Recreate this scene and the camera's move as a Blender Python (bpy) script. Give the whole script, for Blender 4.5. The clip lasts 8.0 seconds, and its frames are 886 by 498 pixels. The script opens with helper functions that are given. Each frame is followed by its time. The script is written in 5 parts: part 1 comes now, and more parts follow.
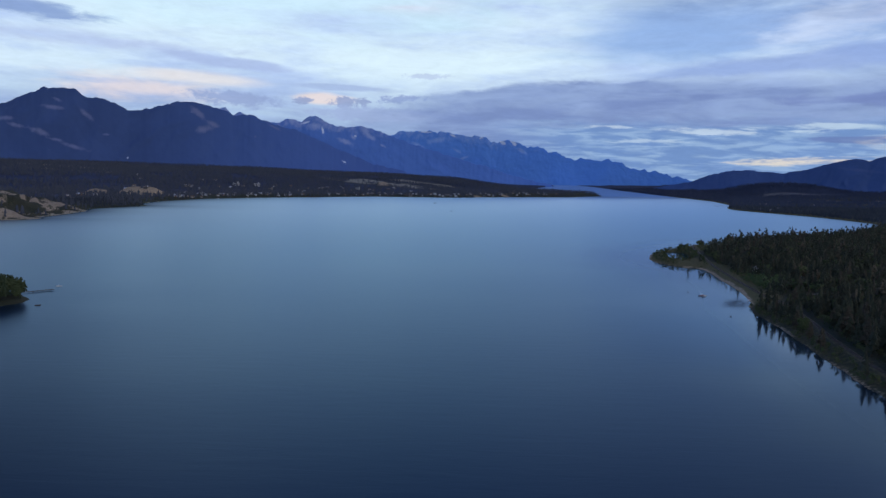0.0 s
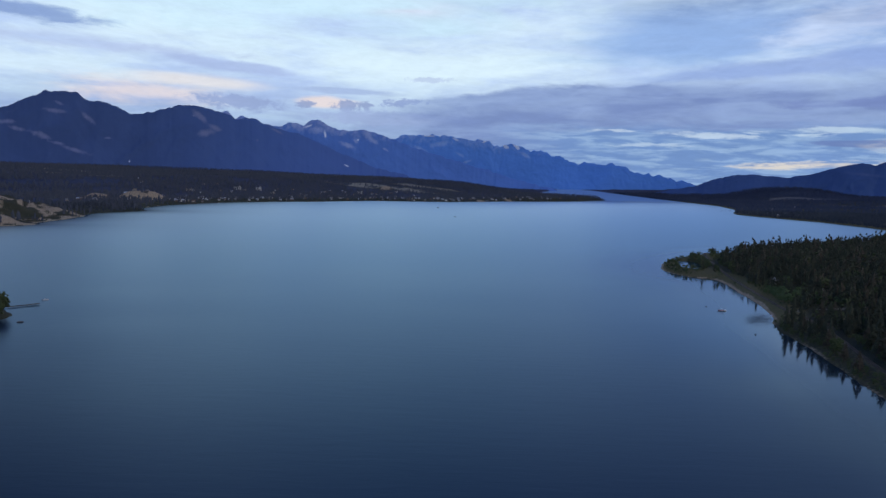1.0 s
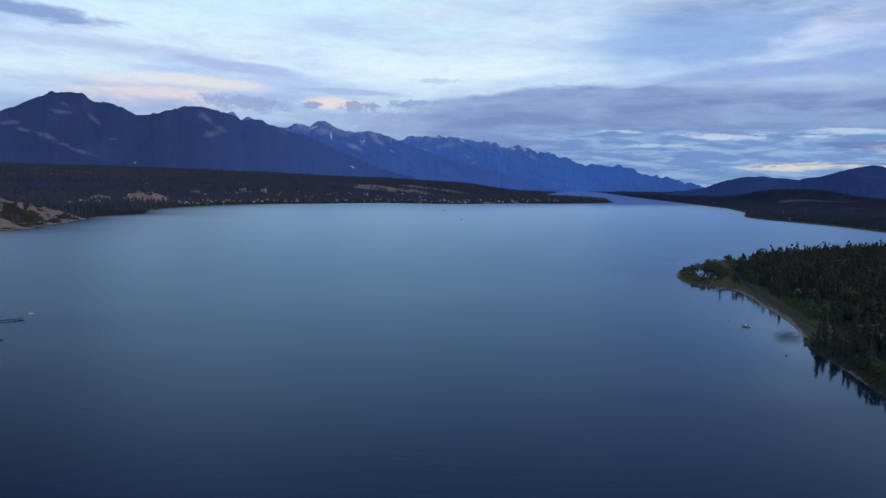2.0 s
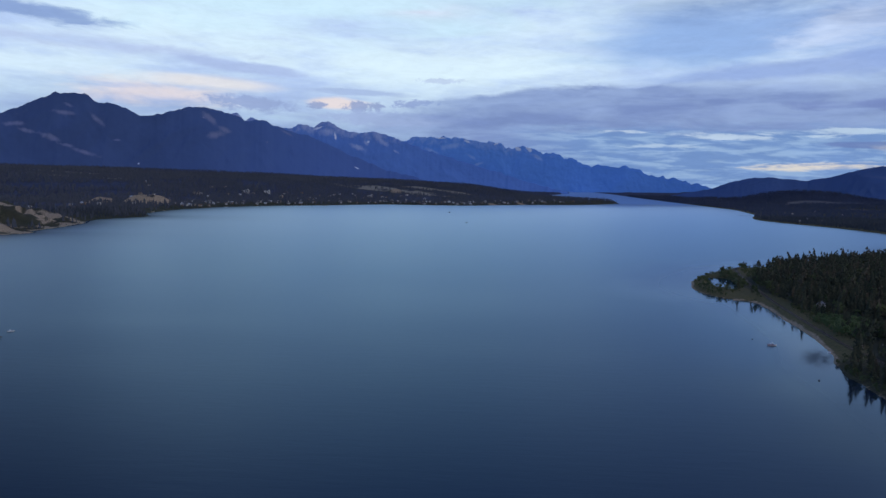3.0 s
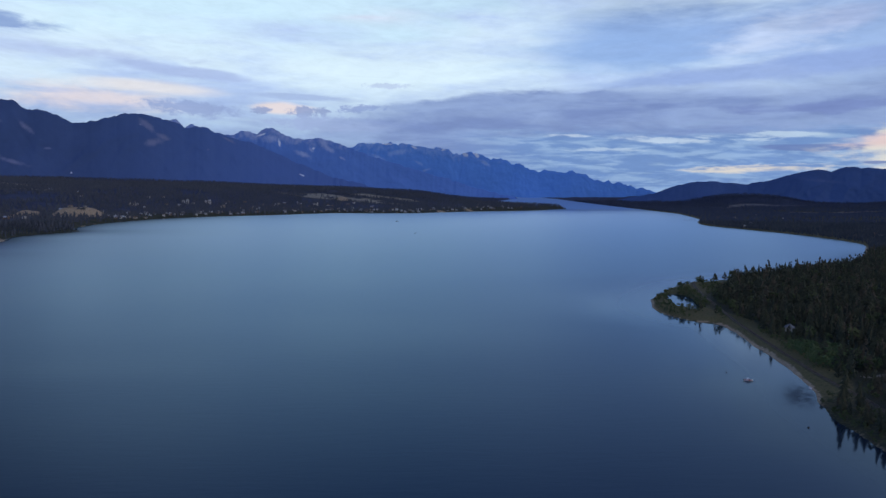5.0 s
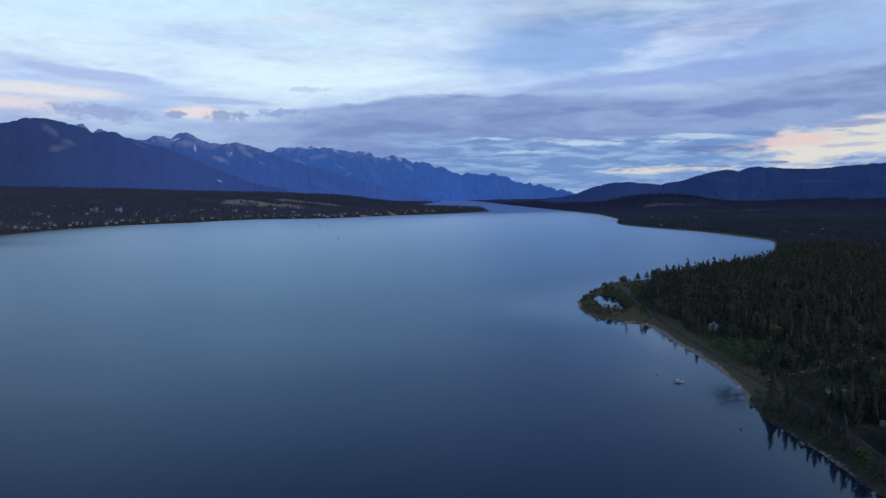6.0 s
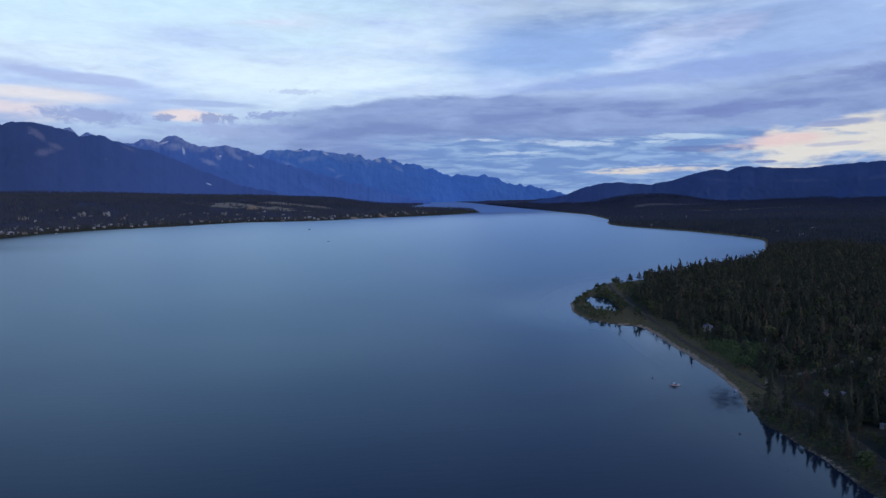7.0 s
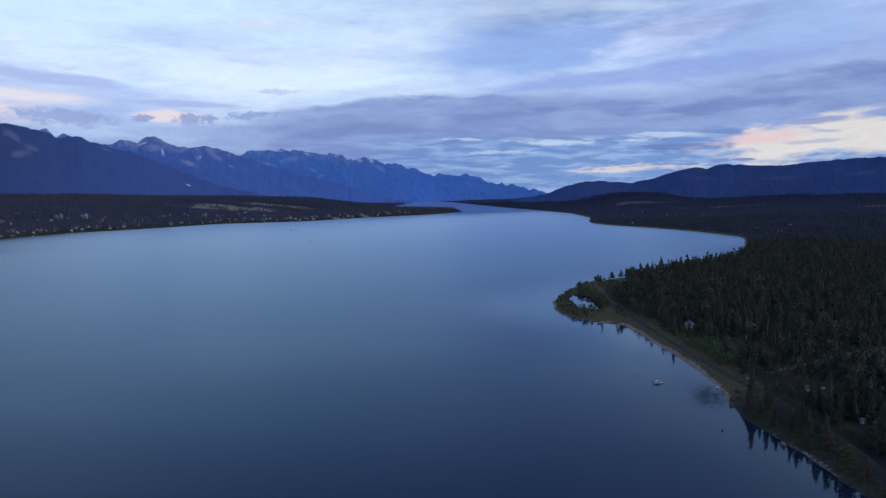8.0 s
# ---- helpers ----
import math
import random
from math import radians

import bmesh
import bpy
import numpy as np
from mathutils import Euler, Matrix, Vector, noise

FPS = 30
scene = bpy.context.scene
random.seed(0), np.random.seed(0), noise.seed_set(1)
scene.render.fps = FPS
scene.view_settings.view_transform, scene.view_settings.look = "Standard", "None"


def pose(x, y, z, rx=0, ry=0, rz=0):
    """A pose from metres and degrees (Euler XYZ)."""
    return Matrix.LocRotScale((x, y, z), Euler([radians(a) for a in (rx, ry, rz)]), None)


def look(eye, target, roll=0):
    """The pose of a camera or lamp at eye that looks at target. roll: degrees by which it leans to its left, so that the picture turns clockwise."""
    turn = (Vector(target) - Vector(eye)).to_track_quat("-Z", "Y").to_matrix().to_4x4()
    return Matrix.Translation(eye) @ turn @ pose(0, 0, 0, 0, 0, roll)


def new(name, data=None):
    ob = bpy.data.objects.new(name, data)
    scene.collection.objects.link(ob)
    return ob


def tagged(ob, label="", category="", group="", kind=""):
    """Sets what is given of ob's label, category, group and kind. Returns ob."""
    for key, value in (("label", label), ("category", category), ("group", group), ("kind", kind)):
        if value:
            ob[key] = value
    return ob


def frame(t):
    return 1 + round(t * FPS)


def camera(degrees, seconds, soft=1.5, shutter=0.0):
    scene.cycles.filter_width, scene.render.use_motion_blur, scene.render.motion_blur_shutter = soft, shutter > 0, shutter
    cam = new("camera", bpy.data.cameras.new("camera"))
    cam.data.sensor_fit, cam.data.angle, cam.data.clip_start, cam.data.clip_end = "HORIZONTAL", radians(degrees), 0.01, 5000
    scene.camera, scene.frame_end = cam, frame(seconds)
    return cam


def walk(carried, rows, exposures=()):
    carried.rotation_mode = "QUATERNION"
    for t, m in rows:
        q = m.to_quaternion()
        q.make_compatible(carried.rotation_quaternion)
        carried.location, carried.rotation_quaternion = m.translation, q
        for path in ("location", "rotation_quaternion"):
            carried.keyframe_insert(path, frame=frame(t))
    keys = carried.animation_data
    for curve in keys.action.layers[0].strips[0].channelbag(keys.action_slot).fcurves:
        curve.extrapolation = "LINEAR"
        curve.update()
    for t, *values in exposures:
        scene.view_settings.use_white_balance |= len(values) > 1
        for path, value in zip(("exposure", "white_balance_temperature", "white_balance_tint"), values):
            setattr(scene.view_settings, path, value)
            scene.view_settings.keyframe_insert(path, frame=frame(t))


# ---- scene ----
# A lake in a mountain valley at dusk, seen from a drone. x right, y ahead, z up; the lake lies at z = 0.
cam = camera(63.3, 8.0)


def air(x, y, z, yaw, pitch, roll):
    """A camera pose from its place, heading to the left, tilt upward and lean, in degrees."""
    ahead = Vector((-math.sin(radians(yaw)) * math.cos(radians(pitch)),
                    math.cos(radians(yaw)) * math.cos(radians(pitch)), math.sin(radians(pitch))))
    return look((x, y, z), Vector((x, y, z)) + ahead, roll)


walk(cam, [
    (0.0, air(0.0, 0.0, 75.0, 0.0, -5.46, 1.32)),
    (0.5, air(-1.6, 11.2, 76.3, 0.07, -5.32, 1.34)),
    (1.0, air(-2.6, 24.0, 78.2, 0.19, -5.19, 1.38)),
    (1.5, air(-3.2, 37.1, 80.1, 0.45, -5.13, 1.42)),
    (3.0, air(-4.6, 76.7, 87.6, 1.05, -5.13, 1.46)),
    (3.5, air(-5.2, 89.7, 90.6, 1.25, -5.08, 1.42)),
    (4.0, air(-5.6, 101.9, 93.8, 1.51, -4.99, 1.31)),
    (4.5, air(-5.6, 113.8, 96.6, 1.87, -4.79, 1.15)),
    (4.6, air(-5.6, 115.6, 97.2, 1.86, -4.76, 1.10)),
    (4.7, air(-5.5, 117.2, 97.7, 1.36, -4.74, 1.05)),
    (4.8, air(-5.4, 118.6, 98.1, 0.45, -4.72, 1.00)),
    (4.9, air(-5.2, 119.8, 98.4, -1.22, -4.70, 0.95)),
    (5.0, air(-5.0, 120.8, 98.7, -3.05, -4.68, 0.89)),
    (5.1, air(-4.9, 122.0, 98.8, -5.60, -4.60, 0.82)),
    (5.2, air(-4.7, 123.6, 98.9, -7.72, -4.54, 0.76)),
    (5.5, air(-4.2, 129.0, 99.0, -8.80, -4.45, 0.45)),
    (6.3, air(-3.5, 141.6, 99.2, -9.22, -4.30, -0.16)),
    (6.5, air(-3.3, 142.9, 99.3, -9.26, -4.28, -0.24)),
    (7.0, air(-3.0, 144.8, 99.5, -9.80, -4.23, -0.32)),
    (7.5, air(-2.8, 145.6, 99.5, -10.97, -4.17, -0.50)),
    (8.0, air(-2.5, 146.6, 99.5, -11.20, -4.28, -0.70)),
], [(0.0, 0.0, 6500, 10), (6.5, 0.0, 6450, 11), (7.5, 0.0, 6300, 15), (8.0, 0.0, 6280, 16)])

# ---- sky and light ----
world = bpy.data.worlds.new("dusk_sky")
scene.world = world
world.use_nodes = True


class Net:
    """Small helper to write node trees as expressions."""

    def __init__(self, tree):
        self.tree = tree
        tree.nodes.clear()

    def node(self, kind, **sets):
        n = self.tree.nodes.new(kind)
        for key, value in sets.items():
            setattr(n, key, value)
        return n

    def put(self, socket, value):
        if hasattr(value, "links"):
            self.tree.links.new(value, socket)
        else:
            socket.default_value = value

    def math(self, op, a, b=0.0, c=0.0, clamp=False):
        n = self.node("ShaderNodeMath", operation=op, use_clamp=clamp)
        for i, v in enumerate((a, b, c)):
            self.put(n.inputs[i], v)
        return n.outputs[0]

    def mix(self, f, a, b, blend="MIX"):
        n = self.node("ShaderNodeMix", data_type="RGBA", blend_type=blend)
        self.put(n.inputs[0], f)
        for i, v in ((6, a), (7, b)):
            self.put(n.inputs[i], v if hasattr(v, "links") else (*v[:3], 1.0))
        return n.outputs[2]

    def noise(self, vector, scale, detail=4.0, rough=0.5, warp=0.0):
        n = self.node("ShaderNodeTexNoise")
        self.put(n.inputs["Vector"], vector)
        n.inputs["Scale"].default_value = scale
        n.inputs["Detail"].default_value = detail
        n.inputs["Roughness"].default_value = rough
        n.inputs["Distortion"].default_value = warp
        return n.outputs["Fac"]

    def ramp(self, value, lo, hi):
        n = self.node("ShaderNodeMapRange", interpolation_type="SMOOTHSTEP")
        self.put(n.inputs[0], value)
        n.inputs[1].default_value, n.inputs[2].default_value = lo, hi
        return n.outputs[0]

    def scaled(self, vector, x, y, z):
        n = self.node("ShaderNodeVectorMath", operation="MULTIPLY")
        self.put(n.inputs[0], vector)
        n.inputs[1].default_value = (x, y, z)
        return n.outputs[0]

    def xyz(self, x, y, z):
        n = self.node("ShaderNodeCombineXYZ")
        for i, v in enumerate((x, y, z)):
            self.put(n.inputs[i], v)
        return n.outputs[0]


def rgb(r, g, b):
    """A linear colour from the 0 to 255 scale of a screen."""
    return tuple((v / 255 / 12.92 if v < 10.3 else ((v / 255 + 0.055) / 1.055) ** 2.4) for v in (r, g, b))


SUN_AZ, SUN_EL = 128.0, 2.0
sky = Net(world.node_tree)
way = sky.node("ShaderNodeTexCoord").outputs["Generated"]
split = sky.node("ShaderNodeSeparateXYZ")
sky.put(split.inputs[0], way)
dx, dy, dz = split.outputs
az = sky.math("MULTIPLY", sky.math("ARCTAN2", dx, dy), 57.2958)
el = sky.math("MULTIPLY", sky.math("ARCSINE", dz), 57.2958)


def streaks(across, above, layer, detail=6, rough=0.58, warp=0.6):
    """Cloud texture: long across the sky, thin from below to above."""
    return sky.noise(sky.xyz(sky.math("MULTIPLY", az, across), sky.math("MULTIPLY", el, above), layer), 1.0, detail, rough, warp)


broad = streaks(0.050, 0.24, 0.0, 3, 0.50, 0.3)
wisps = streaks(0.105, 0.55, 3.0, 6, 0.54, 0.3)
fine = streaks(0.24, 1.00, 5.0, 7, 0.57, 0.35)
puffs = streaks(1.05, 1.9, 9.0, 7, 0.64, 0.4)
lines = streaks(0.30, 2.2, 7.0, 7, 0.58, 0.4)

gas = sky.node("ShaderNodeTexSky", sky_type="NISHITA", sun_disc=False)
gas.sun_elevation, gas.sun_rotation = radians(SUN_EL), radians(SUN_AZ)
clear = sky.mix(1.0, gas.outputs[0], (0.06, 0.08, 0.12), "MULTIPLY")
high = sky.ramp(el, 12.0, 30.0)
veil = sky.mix(high, sky.mix(sky.ramp(el, 1.0, 9.0), rgb(150, 178, 222), rgb(216, 234, 255)), rgb(54, 98, 178))
grey = sky.mix(high, sky.mix(sky.ramp(el, 2.0, 9.0), rgb(134, 154, 204), rgb(182, 202, 246)), rgb(46, 78, 146))
tone = sky.math("ADD", sky.math("MULTIPLY", broad, 0.45), sky.math("ADD", sky.math("MULTIPLY", wisps, 0.35), sky.math("MULTIPLY", fine, 0.2)))
colour = sky.mix(sky.ramp(tone, 0.39, 0.58), grey, veil)
colour = sky.mix(0.03, colour, clear)


def bank(base, where, size, tint, amount, grain, lo, hi, slope=0.0, tear=1.4):
    """A patch of cloud or glow round an azimuth and elevation, leaning by a slope, torn by a noise."""
    a = sky.math("SUBTRACT", az, where[0])
    e = sky.math("DIVIDE", sky.math("SUBTRACT", sky.math("SUBTRACT", el, where[1]), sky.math("MULTIPLY", a, slope)), size[1])
    a = sky.math("DIVIDE", a, size[0])
    r2 = sky.math("ADD", sky.math("MULTIPLY", a, a), sky.math("MULTIPLY", e, e))
    soft = sky.math("EXPONENT", sky.math("MULTIPLY", r2, -1.0))
    near = sky.math("MINIMUM", 1.0, sky.math("MULTIPLY", soft, 3.0))
    torn = sky.ramp(sky.math("ADD", soft, sky.math("MULTIPLY", sky.math("MULTIPLY", sky.math("SUBTRACT", grain, 0.5), tear), near)), lo, hi)
    return sky.mix(sky.math("MULTIPLY", torn, amount), base, tint)


# bright veils, grey streets and the first pink of the evening
colour = bank(colour, (0, 9.3), (15, 1.3), rgb(220, 238, 255), 0.9, wisps, 0.20, 0.8, 0.03)
colour = bank(colour, (-20, 11.4), (10, 1.2), rgb(216, 236, 255), 0.85, wisps, 0.25, 0.85)
colour = bank(colour, (-28, 7.6), (9, 0.9), rgb(214, 232, 252), 0.85, wisps, 0.25, 0.85)
colour = bank(colour, (-9, 11.8), (7, 0.9), rgb(188, 206, 246), 0.6, fine, 0.25, 0.85)
colour = bank(colour, (20, 11.0), (11, 2.3), rgb(142, 174, 230), 0.9, wisps, 0.08, 0.85, 0.03, 1.4)
colour = bank(colour, (34, 11.5), (15, 3.6), rgb(150, 176, 228), 0.85, wisps, 0.05, 0.8)
colour = bank(colour, (27.3, 11.2), (4.2, 1.8), rgb(208, 220, 252), 0.75, fine, 0.10, 1.2, 0.10, 2.2)
colour = bank(colour, (31.5, 12.0), (3.0, 0.8), rgb(198, 208, 246), 0.6, fine, 0.2, 1.0, 0.15)
colour = bank(colour, (27, 8.9), (12, 0.9), rgb(146, 168, 224), 0.85, wisps, 0.2, 0.8, 0.05)
colour = bank(colour, (-4, 13.3), (6, 0.8), rgb(226, 212, 234), 0.8, wisps, 0.2, 0.9)
colour = bank(colour, (-30.5, 10.9), (5.5, 0.75), rgb(132, 156, 210), 0.9, fine, 0.25, 0.75, -0.05, 2.0)
colour = bank(colour, (-25, 9.2), (9, 0.60), rgb(180, 194, 234), 0.8, fine, 0.2, 1.1, 0.0, 2.6)
colour = bank(colour, (-17, 8.4), (5.5, 0.45), rgb(170, 186, 230), 0.85, fine, 0.2, 0.8, -0.09, 1.8)
colour = bank(colour, (-8.0, 6.95), (4.5, 0.28), rgb(166, 184, 226), 0.85, fine, 0.25, 0.75, -0.03, 1.8)
colour = bank(colour, (-1.5, 8.0), (2.2, 0.22), rgb(184, 198, 234), 0.7, puffs, 0.3, 0.9, 0.0, 3.0)
colour = bank(colour, (-23, 6.2), (6.0, 1.0), rgb(238, 220, 222), 0.72, fine, 0.10, 1.15, -0.03, 2.0)
colour = bank(colour, (-19, 7.2), (6, 0.6), rgb(236, 226, 228), 0.7, wisps, 0.2, 0.9, -0.05, 1.0)
colour = bank(colour, (-9.4, 6.05), (2.4, 0.50), rgb(234, 218, 222), 0.9, fine, 0.25, 0.8)
colour = bank(colour, (-16.2, 5.75), (3.6, 0.60), rgb(150, 166, 212), 0.9, puffs, 0.20, 0.80, -0.04, 2.2)
colour = bank(colour, (-11.2, 5.80), (0.8, 0.34), rgb(148, 162, 206), 0.9, puffs, 0.30, 0.75, 0.0, 3.0)
colour = bank(colour, (-7.6, 5.85), (1.6, 0.46), rgb(148, 162, 206), 0.9, puffs, 0.30, 0.75, 0.0, 3.2)
colour = bank(colour, (-5.0, 5.0), (6.0, 0.70), rgb(160, 176, 220), 0.85, puffs, 0.25, 0.75)
colour = bank(colour, (-3.6, 6.2), (2.2, 0.30), rgb(146, 162, 212), 0.85, puffs, 0.3, 0.85, 0.05, 3.2)
# cloud patches mostly above the view, added to lighten or darken the lake's reflections
colour = bank(colour, (-3, 19), (13, 6), rgb(112, 158, 212), 0.7, wisps, 0.05, 0.9)
colour = bank(colour, (-15, 14.5), (20, 3.4), rgb(206, 232, 254), 0.95, wisps, 0.05, 0.85)
colour = bank(colour, (-36, 21), (14, 6), rgb(26, 44, 86), 0.9, broad, 0.1, 0.8)
colour = bank(colour, (26, 17), (15, 5), rgb(74, 100, 158), 0.45, wisps, 0.1, 0.9)
# the long grey deck over the far end of the valley, with a clean upper edge
edge = sky.math("MAXIMUM", sky.math("MINIMUM", sky.math("ADD", 7.0, sky.math("MULTIPLY", az, 0.13)), sky.math("ADD", 7.6, sky.math("MULTIPLY", az, 0.04))), sky.math("ADD", 8.2, sky.math("MULTIPLY", sky.math("SUBTRACT", az, 25.0), 0.20)))
under = sky.math("SUBTRACT", sky.math("ADD", edge, sky.math("MULTIPLY", sky.math("SUBTRACT", fine, 0.5), 1.2)), el)
under = sky.math("DIVIDE", under, sky.math("ADD", 1.0, sky.math("MULTIPLY", sky.math("MAXIMUM", sky.math("SUBTRACT", az, 15.0), 0.0), 0.28)))
deck = sky.math("MULTIPLY", sky.ramp(under, 0.0, 0.5), sky.ramp(sky.math("ADD", az, sky.math("MULTIPLY", fine, 8.0)), -5.0, 6.0))
deck = sky.math("MULTIPLY", deck, sky.ramp(az, 64.0, 48.0))
soft_grey = sky.math("ADD", sky.math("MULTIPLY", streaks(0.15, 0.85, 21.0, 7, 0.56, 0.4), 0.75), sky.math("MULTIPLY", fine, 0.25))
belly = sky.mix(sky.ramp(sky.math("ADD", soft_grey, sky.math("MULTIPLY", under, 0.03)), 0.40, 0.70), rgb(142, 162, 210), rgb(116, 135, 190))
colour = sky.mix(sky.math("MULTIPLY", deck, 0.92), colour, belly)
# under it the sky opens in blue, cream and peach strips
low = sky.math("MULTIPLY", sky.ramp(sky.math("ADD", el, sky.math("MULTIPLY", sky.math("SUBTRACT", fine, 0.5), 2.6)), 5.2, 3.9), sky.ramp(az, 0.0, 12.0))
opening = sky.mix(sky.ramp(lines, 0.42, 0.62), rgb(112, 144, 200), rgb(150, 178, 220))
colour = sky.mix(sky.math("MULTIPLY", low, 0.85), colour, opening)
colour = bank(colour, (13, 4.35), (2.0, 0.22), rgb(206, 218, 238), 0.75, lines, 0.45, 1.1, 0.0, 3.4)
colour = bank(colour, (20.5, 4.0), (5.0, 0.35), rgb(196, 210, 234), 0.75, lines, 0.50, 1.1, 0.0, 3.4)
colour = bank(colour, (28, 4.3), (2.8, 0.40), rgb(190, 208, 232), 0.75, lines, 0.35, 1.0, 0.03, 3.2)
colour = bank(colour, (15.5, 3.3), (3.0, 0.25), rgb(182, 200, 228), 0.7, lines, 0.5, 1.0, 0.0, 3.4)
colour = bank(colour, (31, 3.4), (5, 0.30), rgb(108, 128, 184), 0.85, fine, 0.35, 0.75)
colour = bank(colour, (26.4, 1.95), (6.5, 0.36), rgb(226, 214, 206), 0.85, lines, 0.45, 1.0, 0.03, 2.4)
colour = bank(colour, (40, 3.6), (8, 1.7), rgb(224, 218, 214), 0.95, fine, 0.22, 0.75, 0.06, 2.2)
colour = bank(colour, (34.8, 3.9), (3.6, 0.50), rgb(228, 200, 204), 0.85, fine, 0.2, 1.0, 0.06, 1.6)
colour = bank(colour, (38.2, 4.9), (2.6, 0.28), rgb(134, 150, 200), 0.8, fine, 0.35, 0.95, 0.03, 2.6)
colour = bank(colour, (39, 3.5), (2.4, 0.16), rgb(178, 178, 206), 0.7, fine, 0.35, 0.95, 0.05, 2.6)
colour = bank(colour, (33.8, 2.35), (1.0, 0.12), rgb(112, 130, 184), 0.85, lines, 0.40, 0.65)
colour = bank(colour, (42, 8.2), (6, 0.7), rgb(116, 132, 188), 0.7, fine, 0.3, 1.0, 0.0, 2.4)
colour = bank(colour, (31, 6.2), (8, 0.5), rgb(116, 132, 190), 0.7, fine, 0.3, 1.0, 0.02, 2.6)
curd = sky.noise(sky.xyz(sky.math("MULTIPLY", az, 0.30), sky.math("MULTIPLY", el, 1.25), 12.0), 1.0, 8, 0.62, 1.2)
mottle = sky.noise(sky.xyz(sky.math("MULTIPLY", az, 0.9), sky.math("MULTIPLY", el, 2.8), 15.0), 1.0, 7, 0.66, 0.8)
vary = sky.math("ADD", 0.82, sky.math("ADD", sky.math("MULTIPLY", curd, 0.24), sky.math("MULTIPLY", mottle, 0.14)))
colour = sky.mix(1.0, colour, sky.xyz(sky.math("MULTIPLY", vary, 0.99), sky.math("MULTIPLY", vary, 1.035), sky.math("MULTIPLY", vary, 0.995)), "MULTIPLY")
back = sky.node("ShaderNodeBackground")
sky.put(back.inputs["Color"], colour)
back.inputs["Strength"].default_value = 1.0
sky.put(sky.node("ShaderNodeOutputWorld").inputs["Surface"], back.outputs[0])

# broad warm fill added from behind right to lift the land; no sun is seen
glow = new("fill_sun", bpy.data.lights.new("fill_sun", "SUN"))
glow.data.energy, glow.data.angle, glow.data.color = 0.75, radians(60), (1.0, 0.87, 0.75)
glow.matrix_world = look((0, 0, 200), (-math.sin(radians(SUN_AZ)), -math.cos(radians(SUN_AZ)), 200 - math.tan(radians(32))))


# ---- materials ----
def material(name, tints, rough=0.9, scales=(0.3, 3.0), bump=0.3, bump_scale=4.0, metal=0.0, per_object=0.15):
    """A surface of two or three tints mixed by a coarse and a fine noise, with a fine relief."""
    m = bpy.data.materials.new(name)
    m.use_nodes = True
    n = Net(m.node_tree)
    where = n.node("ShaderNodeNewGeometry").outputs["Position"]
    coarse, grain = n.noise(where, scales[0], 3), n.noise(where, scales[1], 4, 0.6)
    c = n.mix(n.ramp(coarse, 0.35, 0.65), tints[0], tints[1])
    if len(tints) > 2:
        c = n.mix(n.ramp(grain, 0.5, 0.72), c, tints[2])
    vary = n.math("ADD", 1.0 - per_object, n.math("MULTIPLY", n.node("ShaderNodeObjectInfo").outputs["Random"], 2 * per_object))
    c = n.mix(1.0, c, n.xyz(vary, vary, vary), "MULTIPLY")
    b = n.node("ShaderNodeBsdfPrincipled")
    n.put(b.inputs["Base Color"], c)
    n.put(b.inputs["Roughness"], n.math("ADD", rough - 0.08, n.math("MULTIPLY", grain, 0.16), clamp=True))
    b.inputs["Metallic"].default_value = metal
    b.inputs["Specular IOR Level"].default_value = 0.25
    if bump:
        k = n.node("ShaderNodeBump")
        k.inputs["Strength"].default_value, k.inputs["Distance"].default_value = bump, 0.5 / bump_scale
        n.put(k.inputs["Height"], n.noise(where, bump_scale, 4, 0.6))
        n.put(b.inputs["Normal"], k.outputs[0])
    n.put(n.node("ShaderNodeOutputMaterial").inputs["Surface"], b.outputs[0])
    return m


